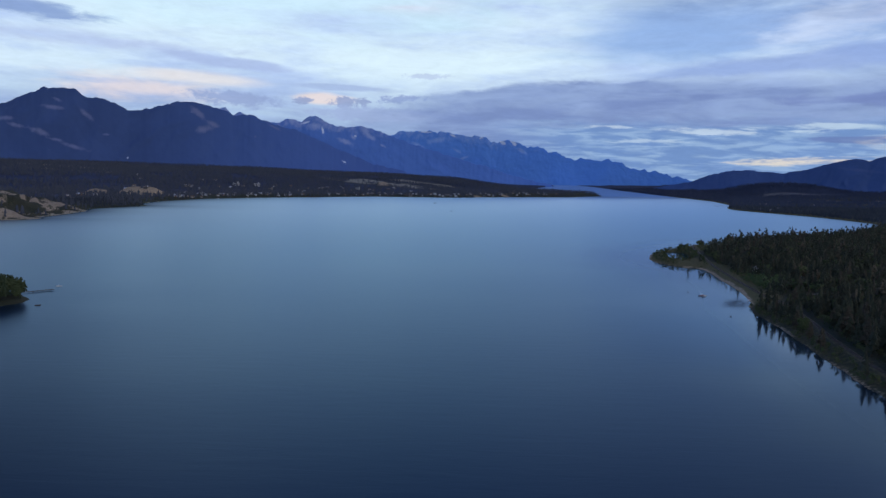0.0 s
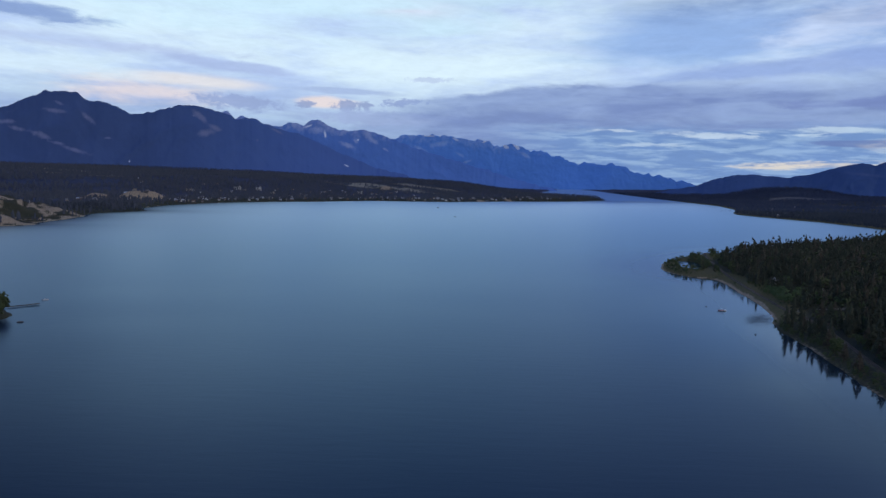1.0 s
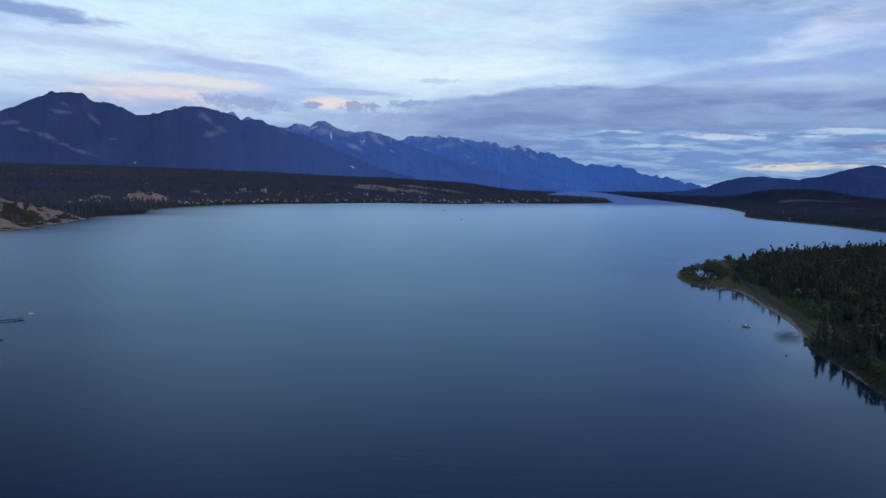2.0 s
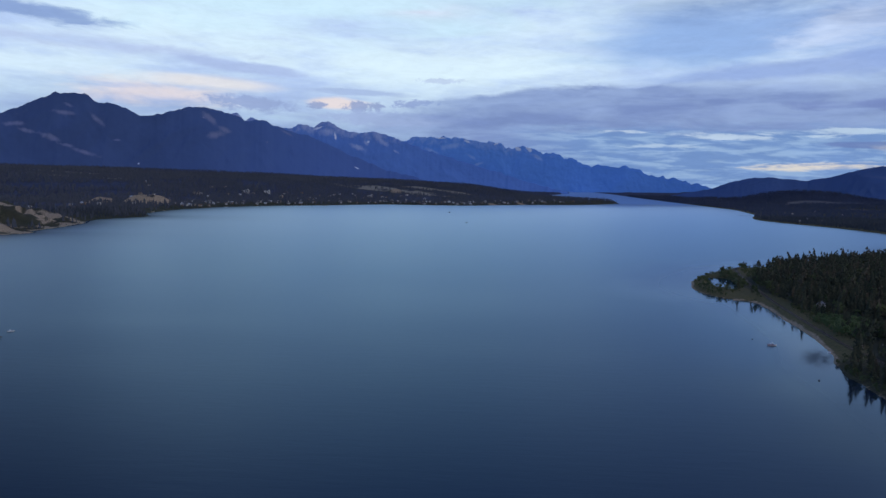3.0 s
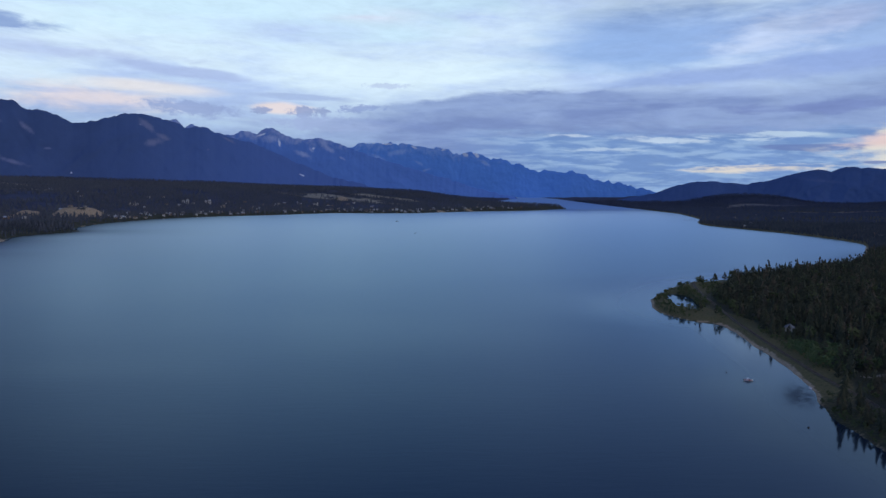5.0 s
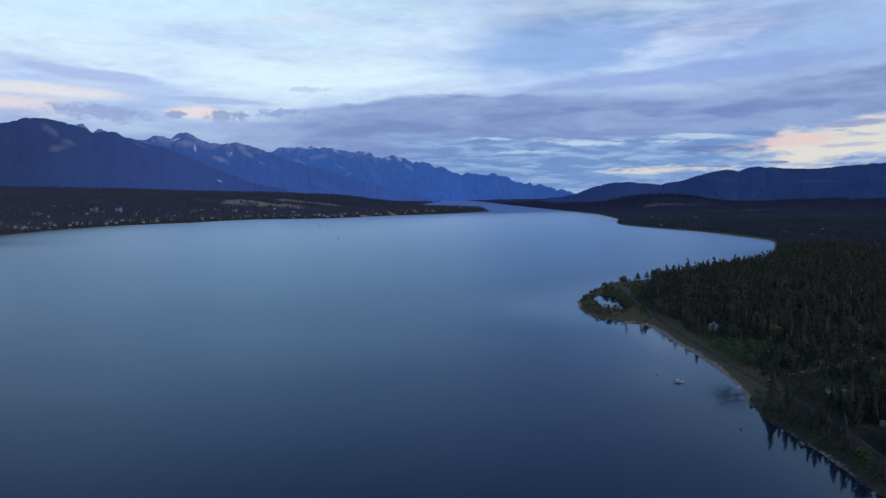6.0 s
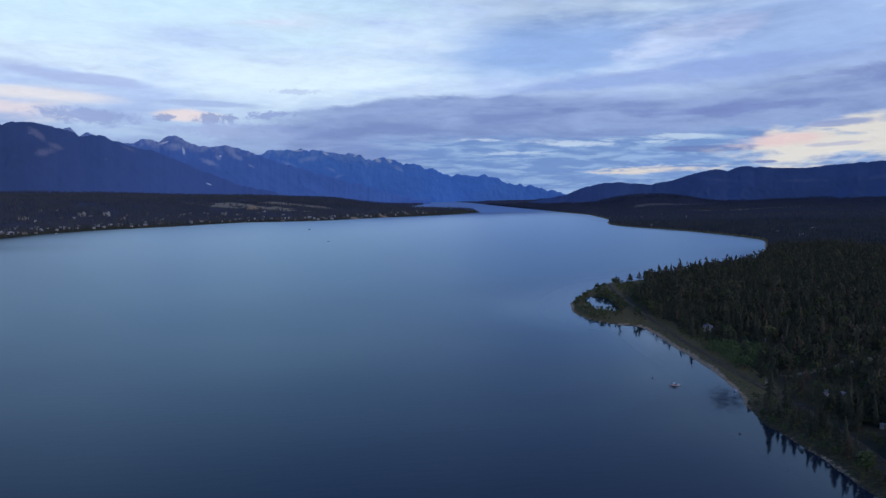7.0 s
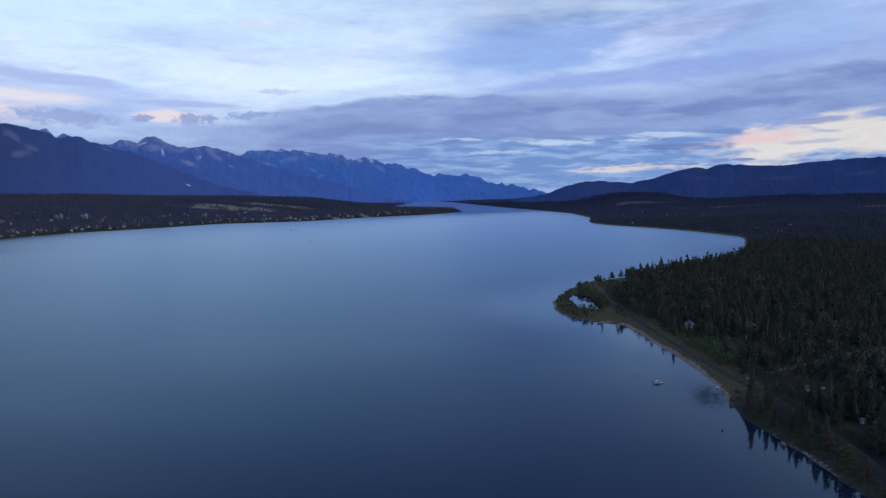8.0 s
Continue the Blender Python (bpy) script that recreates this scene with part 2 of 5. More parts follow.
def water_material():
    """Blue-green lake water: ruffled and painted brighter far out, smooth in the lee of the near right bank."""
    m = bpy.data.materials.new("lake_water")
    m.use_nodes = True
    n = Net(m.node_tree)
    where = n.node("ShaderNodeNewGeometry").outputs["Position"]
    cat = n.noise(n.scaled(where, 0.004, 0.009, 0), 1.0, 3, 0.5, 0.6)
    body = n.node("ShaderNodeBsdfDiffuse")
    painted_sheen = n.node("ShaderNodeAttribute", attribute_name="painted_sheen").outputs["Fac"]
    # pale body colour stands in for bright sky reflected in the far channel
    n.put(body.inputs["Color"], n.mix(painted_sheen, n.mix(cat, (0.013, 0.021, 0.032), (0.016, 0.028, 0.042)), (0.28, 0.44, 0.64)))
    lee = n.node("ShaderNodeAttribute", attribute_name="lee").outputs["Fac"]
    open_gloss = n.node("ShaderNodeBsdfGlossy", distribution="BECKMANN")
    calm_gloss = n.node("ShaderNodeBsdfGlossy", distribution="MULTI_GGX")
    calm_gloss.inputs["Color"].default_value = (0.655, 0.85, 1.0, 1.0)
    ruffle_sheen = n.node("ShaderNodeAttribute", attribute_name="ruffle_sheen").outputs["Fac"]
    # rougher far out, and reflected sky brightened there by a paler gloss tint
    n.put(open_gloss.inputs["Color"], n.mix(ruffle_sheen, (0.560, 0.765, 0.96), (0.73, 0.865, 1.0)))
    n.put(open_gloss.inputs["Roughness"], n.math("ADD", n.math("ADD", 0.26, n.math("MULTIPLY", ruffle_sheen, 0.06)), n.math("MULTIPLY", cat, 0.08)))
    calm_gloss.inputs["Roughness"].default_value = 0.085
    gloss = n.node("ShaderNodeMixShader")
    n.put(gloss.inputs[0], lee)
    n.put(gloss.inputs[1], open_gloss.outputs[0])
    n.put(gloss.inputs[2], calm_gloss.outputs[0])
    ripple = n.node("ShaderNodeBump")
    ripple.inputs["Strength"].default_value, ripple.inputs["Distance"].default_value = 1.0, 0.05
    n.put(ripple.inputs["Height"], n.noise(n.scaled(where, 0.06, 0.28, 0), 1.0, 4, 0.6, 0.3))
    n.put(open_gloss.inputs["Normal"], ripple.outputs[0])
    rim = n.node("ShaderNodeFresnel")
    n.put(rim.inputs["Normal"], ripple.outputs[0])
    rim.inputs["IOR"].default_value = 1.333
    both = n.node("ShaderNodeMixShader")
    n.put(both.inputs[0], n.math("MULTIPLY", rim.outputs[0], n.math("SUBTRACT", 1.0, n.math("MULTIPLY", painted_sheen, 0.85))))
    n.put(both.inputs[1], body.outputs[0])
    n.put(both.inputs[2], gloss.outputs[0])
    n.put(n.node("ShaderNodeOutputMaterial").inputs["Surface"], both.outputs[0])
    return m


def ground_material():
    """Forest floor, with sand, dry grass and meadow where the attributes of the sheet say so."""
    m = bpy.data.materials.new("valley_ground")
    m.use_nodes = True
    n = Net(m.node_tree)
    where = n.node("ShaderNodeNewGeometry").outputs["Position"]
    coarse, grain = n.noise(where, 0.03, 4), n.noise(where, 0.6, 5, 0.65)
    c = n.mix(n.ramp(coarse, 0.35, 0.65), (0.036, 0.040, 0.022), (0.060, 0.056, 0.032))
    for name, a, b2 in (("grass", (0.094, 0.086, 0.034), (0.158, 0.128, 0.054)), ("field", (0.20, 0.180, 0.125), (0.36, 0.315, 0.235)),
                        ("sand", (0.25, 0.180, 0.108), (0.47, 0.355, 0.225))):
        w = n.node("ShaderNodeAttribute", attribute_name=name).outputs["Fac"]
        w = n.ramp(n.math("ADD", w, n.math("MULTIPLY", n.math("SUBTRACT", grain, 0.5), 0.7)), 0.35, 0.65)
        c = n.mix(w, c, n.mix(n.ramp(grain, 0.35, 0.65), a, b2))
    b = n.node("ShaderNodeBsdfPrincipled")
    # far woodland floor, with blue air haze put into its colour
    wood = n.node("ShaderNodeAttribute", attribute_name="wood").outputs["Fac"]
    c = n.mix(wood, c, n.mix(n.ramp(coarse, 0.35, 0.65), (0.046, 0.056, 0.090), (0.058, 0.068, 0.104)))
    n.put(b.inputs["Base Color"], c)
    b.inputs["Roughness"].default_value = 0.95
    b.inputs["Specular IOR Level"].default_value = 0.15
    k = n.node("ShaderNodeBump")
    k.inputs["Strength"].default_value, k.inputs["Distance"].default_value = 0.5, 0.6
    n.put(k.inputs["Height"], grain)
    n.put(b.inputs["Normal"], k.outputs[0])
    n.put(n.node("ShaderNodeOutputMaterial").inputs["Surface"], b.outputs[0])
    return m


def range_material(name, wood, shade_wood, rock, hazier_wood=None, snow=(0.60, 0.66, 0.78)):
    """Wooded slopes in two tones with blue air haze put into the tints, torn rock and scree where the slope is bare and
    snow where it lies.
    """
    m = bpy.data.materials.new(name)
    m.use_nodes = True
    n = Net(m.node_tree)
    where = n.node("ShaderNodeNewGeometry").outputs["Position"]
    coarse = n.noise(where, 0.006, 5, 0.55, 0.4)
    patch = n.noise(n.scaled(where, 1, 1, 0.7), 0.022, 6, 0.62, 0.3)
    grain = n.noise(where, 0.09, 5, 0.65)
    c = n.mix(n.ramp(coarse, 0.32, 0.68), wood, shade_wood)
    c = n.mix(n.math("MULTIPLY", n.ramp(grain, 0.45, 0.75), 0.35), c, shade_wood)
    # painted haze: the woods turn bluer and paler with azimuth, not another tree
    if hazier_wood:
        c = n.mix(n.node("ShaderNodeAttribute", attribute_name="spruce").outputs["Fac"], c, hazier_wood)
    bare = n.node("ShaderNodeAttribute", attribute_name="bare").outputs["Fac"]
    torn = n.math("ADD", n.math("MULTIPLY", n.math("SUBTRACT", patch, 0.5), 1.5), n.math("MULTIPLY", n.math("SUBTRACT", grain, 0.5), 0.5))
    c = n.mix(n.math("MULTIPLY", n.ramp(n.math("ADD", bare, torn), 0.25, 1.05), 0.8), c, rock)
    lie = n.node("ShaderNodeAttribute", attribute_name="snow").outputs["Fac"]
    c = n.mix(n.ramp(n.math("ADD", lie, torn), 0.38, 0.70), c, snow)
    b = n.node("ShaderNodeBsdfPrincipled")
    n.put(b.inputs["Base Color"], c)
    b.inputs["Roughness"].default_value = 1.0
    b.inputs["Specular IOR Level"].default_value = 0.0
    k = n.node("ShaderNodeBump")
    k.inputs["Strength"].default_value, k.inputs["Distance"].default_value = 0.15, 5.0
    n.put(k.inputs["Height"], grain)
    n.put(b.inputs["Normal"], k.outputs[0])
    n.put(n.node("ShaderNodeOutputMaterial").inputs["Surface"], b.outputs[0])
    return m


WATER = water_material()
GROUND = ground_material()
NEEDLES = material("conifer_needles", ((0.034, 0.039, 0.023), (0.052, 0.056, 0.032), (0.070, 0.068, 0.040)), 0.9, (0.11, 1.2), 0.0)
DRY_NEEDLES = material("browned_needles", ((0.055, 0.046, 0.030), (0.080, 0.065, 0.042), (0.105, 0.088, 0.058)), 0.9, (0.11, 1.2), 0.0)
LEAVES = material("broad_leaves", ((0.055, 0.075, 0.028), (0.090, 0.105, 0.042), (0.12, 0.12, 0.06)), 0.9, (0.09, 1.0), 0.0)
# the next three needle colours carry painted air haze, bluer than the near trees
HAZED_FAR_NEEDLES = material("hazed_far_conifers", ((0.062, 0.070, 0.088), (0.076, 0.083, 0.100), (0.096, 0.099, 0.110)), 0.95, (0.012, 0.08), 0.0)
HAZED_BAY_NEEDLES = material("hazed_bay_conifers", ((0.032, 0.040, 0.052), (0.048, 0.055, 0.066), (0.068, 0.071, 0.076)), 0.95, (0.012, 0.08), 0.0)
HAZED_DISTANT_NEEDLES = material("hazed_distant_conifers", ((0.046, 0.058, 0.098), (0.058, 0.070, 0.110), (0.068, 0.079, 0.116)), 0.95, (0.012, 0.08), 0.0)
POINT_LEAVES = material("point_leaves", ((0.036, 0.052, 0.020), (0.056, 0.072, 0.028), (0.076, 0.082, 0.040)), 0.9, (0.09, 1.0), 0.0)
GROVE = material("grove_leaves", ((0.066, 0.104, 0.040), (0.090, 0.128, 0.050), (0.116, 0.138, 0.064)), 0.9, (0.09, 1.0), 0.0)
SCRUB = material("scrub_leaves", ((0.060, 0.058, 0.034), (0.090, 0.084, 0.050), (0.12, 0.11, 0.07)), 0.9, (0.09, 1.0), 0.0)
BARK = material("bark", ((0.07, 0.05, 0.035), (0.11, 0.08, 0.06)), 0.95, (1.0, 8.0), 0.3, 6.0)
WALLS = [material("pale_siding", ((0.36, 0.34, 0.31), (0.47, 0.45, 0.42)), 0.8, (0.3, 3.0), 0.1),
         material("tan_siding", ((0.25, 0.21, 0.17), (0.33, 0.28, 0.22)), 0.85, (0.3, 3.0), 0.1),
         material("brown_siding", ((0.16, 0.11, 0.08), (0.22, 0.16, 0.11)), 0.85, (0.3, 3.0), 0.1)]
ROOFS = [material("grey_shingles", ((0.16, 0.16, 0.17), (0.24, 0.24, 0.25)), 0.9, (0.4, 5.0), 0.3),
         material("brown_shingles", ((0.12, 0.09, 0.07), (0.18, 0.13, 0.10)), 0.9, (0.4, 5.0), 0.3),
         material("pale_metal_roof", ((0.36, 0.38, 0.40), (0.46, 0.48, 0.50)), 0.45, (0.4, 5.0), 0.05)]
PANE = material("dark_window_glass", ((0.02, 0.025, 0.03), (0.03, 0.035, 0.04)), 0.12, (0.3, 3.0), 0.0)
BALLAST = material("track_ballast", ((0.074, 0.062, 0.030), (0.104, 0.086, 0.044), (0.130, 0.104, 0.058)), 0.95, (0.2, 4.0), 0.5, 6.0)
DIRT = material("dirt_track", ((0.150, 0.136, 0.100), (0.22, 0.198, 0.150)), 0.95, (0.15, 2.0), 0.4, 3.0)
STEEL = material("rail_steel", ((0.13, 0.085, 0.055), (0.19, 0.13, 0.09)), 0.6, (0.3, 4.0), 0.1, 8.0, 0.8)
TIMBER = material("weathered_timber", ((0.10, 0.085, 0.07), (0.17, 0.15, 0.13)), 0.9, (0.6, 6.0), 0.4, 8.0)
HULL_WHITE = material("white_hull", ((0.72, 0.72, 0.72), (0.80, 0.80, 0.80)), 0.3, (0.5, 3.0), 0.0)
HULL_RED = material("red_paint", ((0.42, 0.06, 0.07), (0.52, 0.09, 0.09)), 0.35, (0.5, 3.0), 0.0)
HULL_DARK = material("dark_hull", ((0.04, 0.045, 0.055), (0.07, 0.075, 0.085)), 0.4, (0.5, 3.0), 0.0)
WEED = material("water_weed", ((0.016, 0.028, 0.046), (0.022, 0.036, 0.058)), 0.97, (0.2, 1.5), 0.0)
# blue haze is put into these base colours, stronger for the farther ranges
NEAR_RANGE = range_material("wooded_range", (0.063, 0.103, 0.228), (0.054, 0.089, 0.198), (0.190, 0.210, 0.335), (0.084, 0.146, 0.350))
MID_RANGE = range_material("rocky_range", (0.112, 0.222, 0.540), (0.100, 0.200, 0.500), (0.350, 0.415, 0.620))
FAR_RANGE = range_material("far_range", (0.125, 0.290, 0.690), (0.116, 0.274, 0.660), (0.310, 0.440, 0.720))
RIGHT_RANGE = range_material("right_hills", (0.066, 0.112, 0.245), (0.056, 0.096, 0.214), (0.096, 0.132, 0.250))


# ---- plan ----
def hash2(i, j, seed):
    h = np.sin(i * 127.1 + j * 311.7 + seed * 74.7) * 43758.5453
    return h - np.floor(h)


def vnoise(x, y, seed=0):
    """Smooth value noise, 0 to 1."""
    i, j = np.floor(x), np.floor(y)
    u, v = x - i, y - j
    u, v = u * u * (3 - 2 * u), v * v * (3 - 2 * v)
    a = hash2(i, j, seed) * (1 - u) + hash2(i + 1, j, seed) * u
    b = hash2(i, j + 1, seed) * (1 - u) + hash2(i + 1, j + 1, seed) * u
    return a * (1 - v) + b * v


def fbm(x, y, octaves=4, seed=0):
    total, size = 0.0, 0.0
    for k in range(octaves):
        w = 0.5 ** k
        total, size = total + w * vnoise(x * 2 ** k, y * 2 ** k, seed + k), size + w
    return total / size


def smooth(v, lo, hi):
    t = np.clip((v - lo) / (hi - lo), 0, 1)
    return t * t * (3 - 2 * t)


def spline(points, steps=8, closed=False):
    """A Catmull-Rom curve through the points."""
    p = np.array(points, float)
    p = np.vstack([p[-1:], p, p[:2]]) if closed else np.vstack([2 * p[0] - p[1], p, 2 * p[-1] - p[-2]])
    out = []
    for a, b, c, d in zip(p, p[1:], p[2:], p[3:]):
        for t in np.arange(steps) / steps:
            out.append(0.5 * (2 * b + (c - a) * t + (2 * a - 5 * b + 4 * c - d) * t ** 2 + (3 * b - a - 3 * c + d) * t ** 3))
    if not closed:
        out.append(p[-2])
    return np.array(out)


def inside_by(poly, x, y):
    """Metres inside the outline (negative: outside)."""
    out = np.empty(len(x))
    a, b = poly, np.roll(poly, -1, 0)
    ab = b - a
    for lo in range(0, len(x), 20000):
        px, py = x[lo:lo + 20000, None], y[lo:lo + 20000, None]
        t = np.clip(((px - a[:, 0]) * ab[:, 0] + (py - a[:, 1]) * ab[:, 1]) / np.maximum((ab ** 2).sum(1), 1e-9), 0, 1)
        d = np.sqrt(((px - a[:, 0] - t * ab[:, 0]) ** 2 + (py - a[:, 1] - t * ab[:, 1]) ** 2).min(1))
        cross = ((a[:, 1] > py) != (b[:, 1] > py)) & (px < ab[:, 0] * (py - a[:, 1]) / np.where(ab[:, 1] == 0, 1e-9, ab[:, 1]) + a[:, 0])
        out[lo:lo + 20000] = np.where(cross.sum(1) % 2 == 1, d, -d)
    return out


def along(line, x, y):
    """Metres from an open line."""
    a, b = line[:-1], line[1:]
    ab = b - a
    px, py = np.asarray(x)[:, None], np.asarray(y)[:, None]
    t = np.clip(((px - a[:, 0]) * ab[:, 0] + (py - a[:, 1]) * ab[:, 1]) / np.maximum((ab ** 2).sum(1), 1e-9), 0, 1)
    return np.sqrt(((px - a[:, 0] - t * ab[:, 0]) ** 2 + (py - a[:, 1] - t * ab[:, 1]) ** 2).min(1))


# shores: the wooded right bank with its spit, the settled left bank, and a point of land near on the left
RIGHT = spline([(165, -600), (150, 60), (161, 254), (166, 288), (173, 332), (178, 358), (184, 399), (187, 428), (196, 452), (206, 479),
                (216, 521), (223, 568), (231, 612), (233, 648), (222, 660), (212, 678), (208, 700), (209, 725), (218, 755), (228, 780),
                (255, 824), (288, 874), (330, 908), (430, 965), (525, 1035), (605, 1090), (705, 1205), (850, 1410), (945, 1570),
                (975, 1745), (985, 1928), (970, 2080), (950, 2230), (955, 2400), (1030, 2620), (1150, 2900), (1338, 3585)], 8)
RIGHT = np.vstack([RIGHT, [(1428, 4277), (1560, 5400), (1800, 7200), (2500, 12000), (3100, 18000), (20000, 18000), (20000, -600)]])
LEFT = spline([(-1500, 620), (-900, 820), (-654, 1089), (-661, 1180), (-668, 1270), (-690, 1385), (-725, 1480), (-708, 1590), (-692, 1670),
               (-745, 1775), (-775, 1949), (-772, 2094), (-740, 2300), (-635, 2530), (-480, 2720), (-300, 3010), (-100, 3090), (60, 3190),
               (300, 3500), (470, 3660), (690, 3900), (880, 4230), (950, 4340), (860, 4470), (650, 4760), (620, 5600)], 8)
LEFT = np.vstack([LEFT, [(1000, 7800), (1850, 12000), (2700, 18000), (-20000, 18000), (-20000, 500)]])
POINT = spline([(-1500, 300), (-500, 310), (-330, 335), (-262, 372), (-243, 394), (-239, 408), (-250, 424), (-285, 438), (-500, 460), (-1500, 480)], 8)
LAGOON = spline([(237, 750), (236, 728), (240, 714), (247, 718), (256, 745), (263, 775), (266, 800), (257, 808), (246, 786)], 5, True)
RAILWAY = spline([(171, 250), (180, 300), (190, 345), (200, 381), (207, 410), (213, 440), (216, 475), (222, 515), (231, 566), (242, 625),
                  (255, 690), (272, 763), (291, 832), (311, 885), (345, 935), (430, 1000), (560, 1110), (700, 1260)], 10)
TRACK = spline([(238, 484), (251, 486.5), (266, 492), (278, 497), (296, 503), (318, 509), (345, 513), (420, 505), (520, 520)], 8)
CLEARINGS = [(247, 533, 24, 24, 0.9), (233, 441, 13, 8, 0.4), (221, 390, 10, 9, 0.4), (262, 597, 10, 11, 0.3), (268, 556, 9, 7, 0.9), (322, 500, 20, 9, 0.9)]


def cover(x, y):
    """Height of the land and what grows on it, for places in plan."""
    wob = 3.0 * (fbm(x / 14, y / 14, 3, 5) - 0.5)
    r, l, p = inside_by(RIGHT, x, y) + wob, inside_by(LEFT, x, y) + 3 * wob, inside_by(POINT, x, y) + wob
    lag = inside_by(LAGOON, x, y)
    broad, rough = fbm(x / 420, y / 420, 4, 11) - 0.5, fbm(x / 35, y / 35, 4, 21) - 0.5
    # right bank: a beach, a low bench, then ground that climbs to the hills
    d = np.maximum(r, 0)
    hr = 0.9 * (1 - np.exp(-d / 2.5)) + 1.6 * smooth(d, 4, 14) + 0.022 * d + broad * np.minimum(d * 0.05, 40) + rough * np.minimum(d * 0.05, 3)
    hr = hr + 75 * np.exp(-((x - 2480) / 420) ** 2 - ((y - 5300) / 500) ** 2) + 45 * smooth(d, 1500, 4500)
    hr = np.where(lag > -5, np.minimum(hr, 1.4 - 0.55 * (lag + 5)), hr)
    rail = along(RAILWAY, x, y)
    hr = np.where((rail < 6) & (r > 2), hr + (2.6 - np.minimum(hr, 2.6)) * smooth(-rail, -6, -3), hr)
    # left bank: a bare bluff, a low wooded point, then a shore with a bench behind it
    d = np.maximum(l, 0)
    bluff = smooth(-y, -1470, -1380)
    point = np.exp(-((y - 1600) / 120) ** 2) * smooth(x, -800, -740)
    far = smooth(y, 2300, 2900)
    step = bluff * 33 + (1 - bluff) * (7 - 4 * point) + 9 * far * smooth(x, 0, 500)
    wide = 25 + 85 * bluff + 20 * far
    gully = 1 - bluff * (0.55 * smooth(fbm(x / 70, y / 30, 4, 31), 0.42, 0.68) + 0.12 * fbm(x / 12, y / 12, 2, 33)) * smooth(d, 0, 30) * smooth(-d, -150, -90)
    hl = step * smooth(d, 0, wide) * gully + 0.028 * d + far * smooth(-x, -850, -50) * 56 * smooth(d, 120, 900) + broad * np.minimum(d * 0.05, 30) + rough * np.minimum(d * 0.06, 4)
    hl = hl + bluff * smooth(d, 8, 40) * smooth(-d, -190, -110) * 13 * (fbm(x / 46, y / 38, 3, 37) - 0.5)
    hl = np.where(d > 2400, hl - 0.018 * (d - 2400), hl)
    for cx, cy, w, h in ((-925, 2205, 66, 25), (-1030, 2150, 40, 14), (-300, 3560, 40, 12)):
        hl = hl + h * np.exp(-(((x - cx) / w) ** 2 + ((y - cy) / (0.6 * w)) ** 2) ** 2)
    d = np.maximum(p, 0)
    hp = 2.5 * (1 - np.exp(-d / 6)) + 0.01 * np.minimum(d, 300)
    edge = np.maximum(np.maximum(r, l), p)
    z = np.where(edge > 0, np.where(r > 0, hr, np.where(l > 0, hl, hp)), np.maximum(-6.0, edge * 0.25) - 0.3)
    # growth
    sand = np.where((r > -2), smooth(-r, -4.6, -1.2) * np.interp(y, [300, 440, 490, 640, 690], [0.45, 0.45, 1.05, 1.05, 0.8]) * (0.75 + 0.9 * (fbm(x / 18, y / 18, 2, 3) - 0.4)), 0)
    sand = np.maximum(sand, np.where(l > 0, 0.75 * smooth(-l, -12, -4) * (y < 3200) * smooth(fbm(x / 60, y / 60, 2, 7), 0.45, 0.7), 0))
    strip = fbm(x / 60, y / 60, 4, 41)
    sand = np.maximum(sand, np.where((l > 0) & (l < 150), bluff * (0.10 + 0.72 * smooth(fbm(x / 22 + 0.6 * strip, y / 34, 4, 43), 0.44, 0.60)) * smooth(strip, 0.30, 0.50), 0))
    for cx, cy, w in ((-920, 2180, 70), (-1030, 2135, 36), (-300, 3535, 32), (160, 3330, 30), (300, 3515, 25)):
        sand = np.maximum(sand, 1.2 * np.exp(-(((x - cx) / w) ** 2 + ((y - cy) / (0.8 * w)) ** 2) ** 2) * smooth(fbm(x / 26, y / 26, 3, 47), 0.14, 0.34))
    sand = np.maximum(sand, np.where(p > 0, 0.28 * smooth(-p, -4, -1), 0))
    grass = np.where(r > 0, smooth(-r / np.interp(y, [480, 640, 700, 880, 960], [1.0, 1.2, 2.1, 2.1, 1.0]), -30, -14), 0) * np.interp(y, [300, 440, 480], [0.42, 0.42, 0.8])
    for cx, cy, a, b, g in CLEARINGS:
        grass = np.maximum(grass, g * np.exp(-(((x - cx) / a) ** 2 + ((y - cy) / b) ** 2) ** 2))
    grass = np.maximum(grass, np.where((l > 0) & (l < 190), 0.28 * bluff, 0))
    field = np.zeros(len(x))
    for cx, cy, a, b in ((-330, 3660, 330, 120), (-120, 3900, 200, 70), (-1500, 2900, 240, 40), (-1750, 3250, 330, 36), (1960, 2290, 46, 16), (322, 500, 20, 7)):
        field = np.maximum(field, 1.1 * np.exp(-(((x - cx) / a) ** 2 + ((y - cy) / b) ** 2) ** 2) * smooth(fbm(x / 90, y / 45, 3, 53), 0.30, 0.50))
    field = np.maximum(field, np.where(r > 500, 0.6 * smooth(fbm(x / 500, y / 260, 3, 61), 0.66, 0.74), 0))
    return z, edge, r, l, p, lag, rail, sand, grass, field, bluff


# Land and water past 3.6 km are drawn in towards HUB, amid the camera's path, nearer and smaller in the same measure:
# shaped to fit the view from there, as the lens sees 5 km.
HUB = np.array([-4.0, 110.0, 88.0])


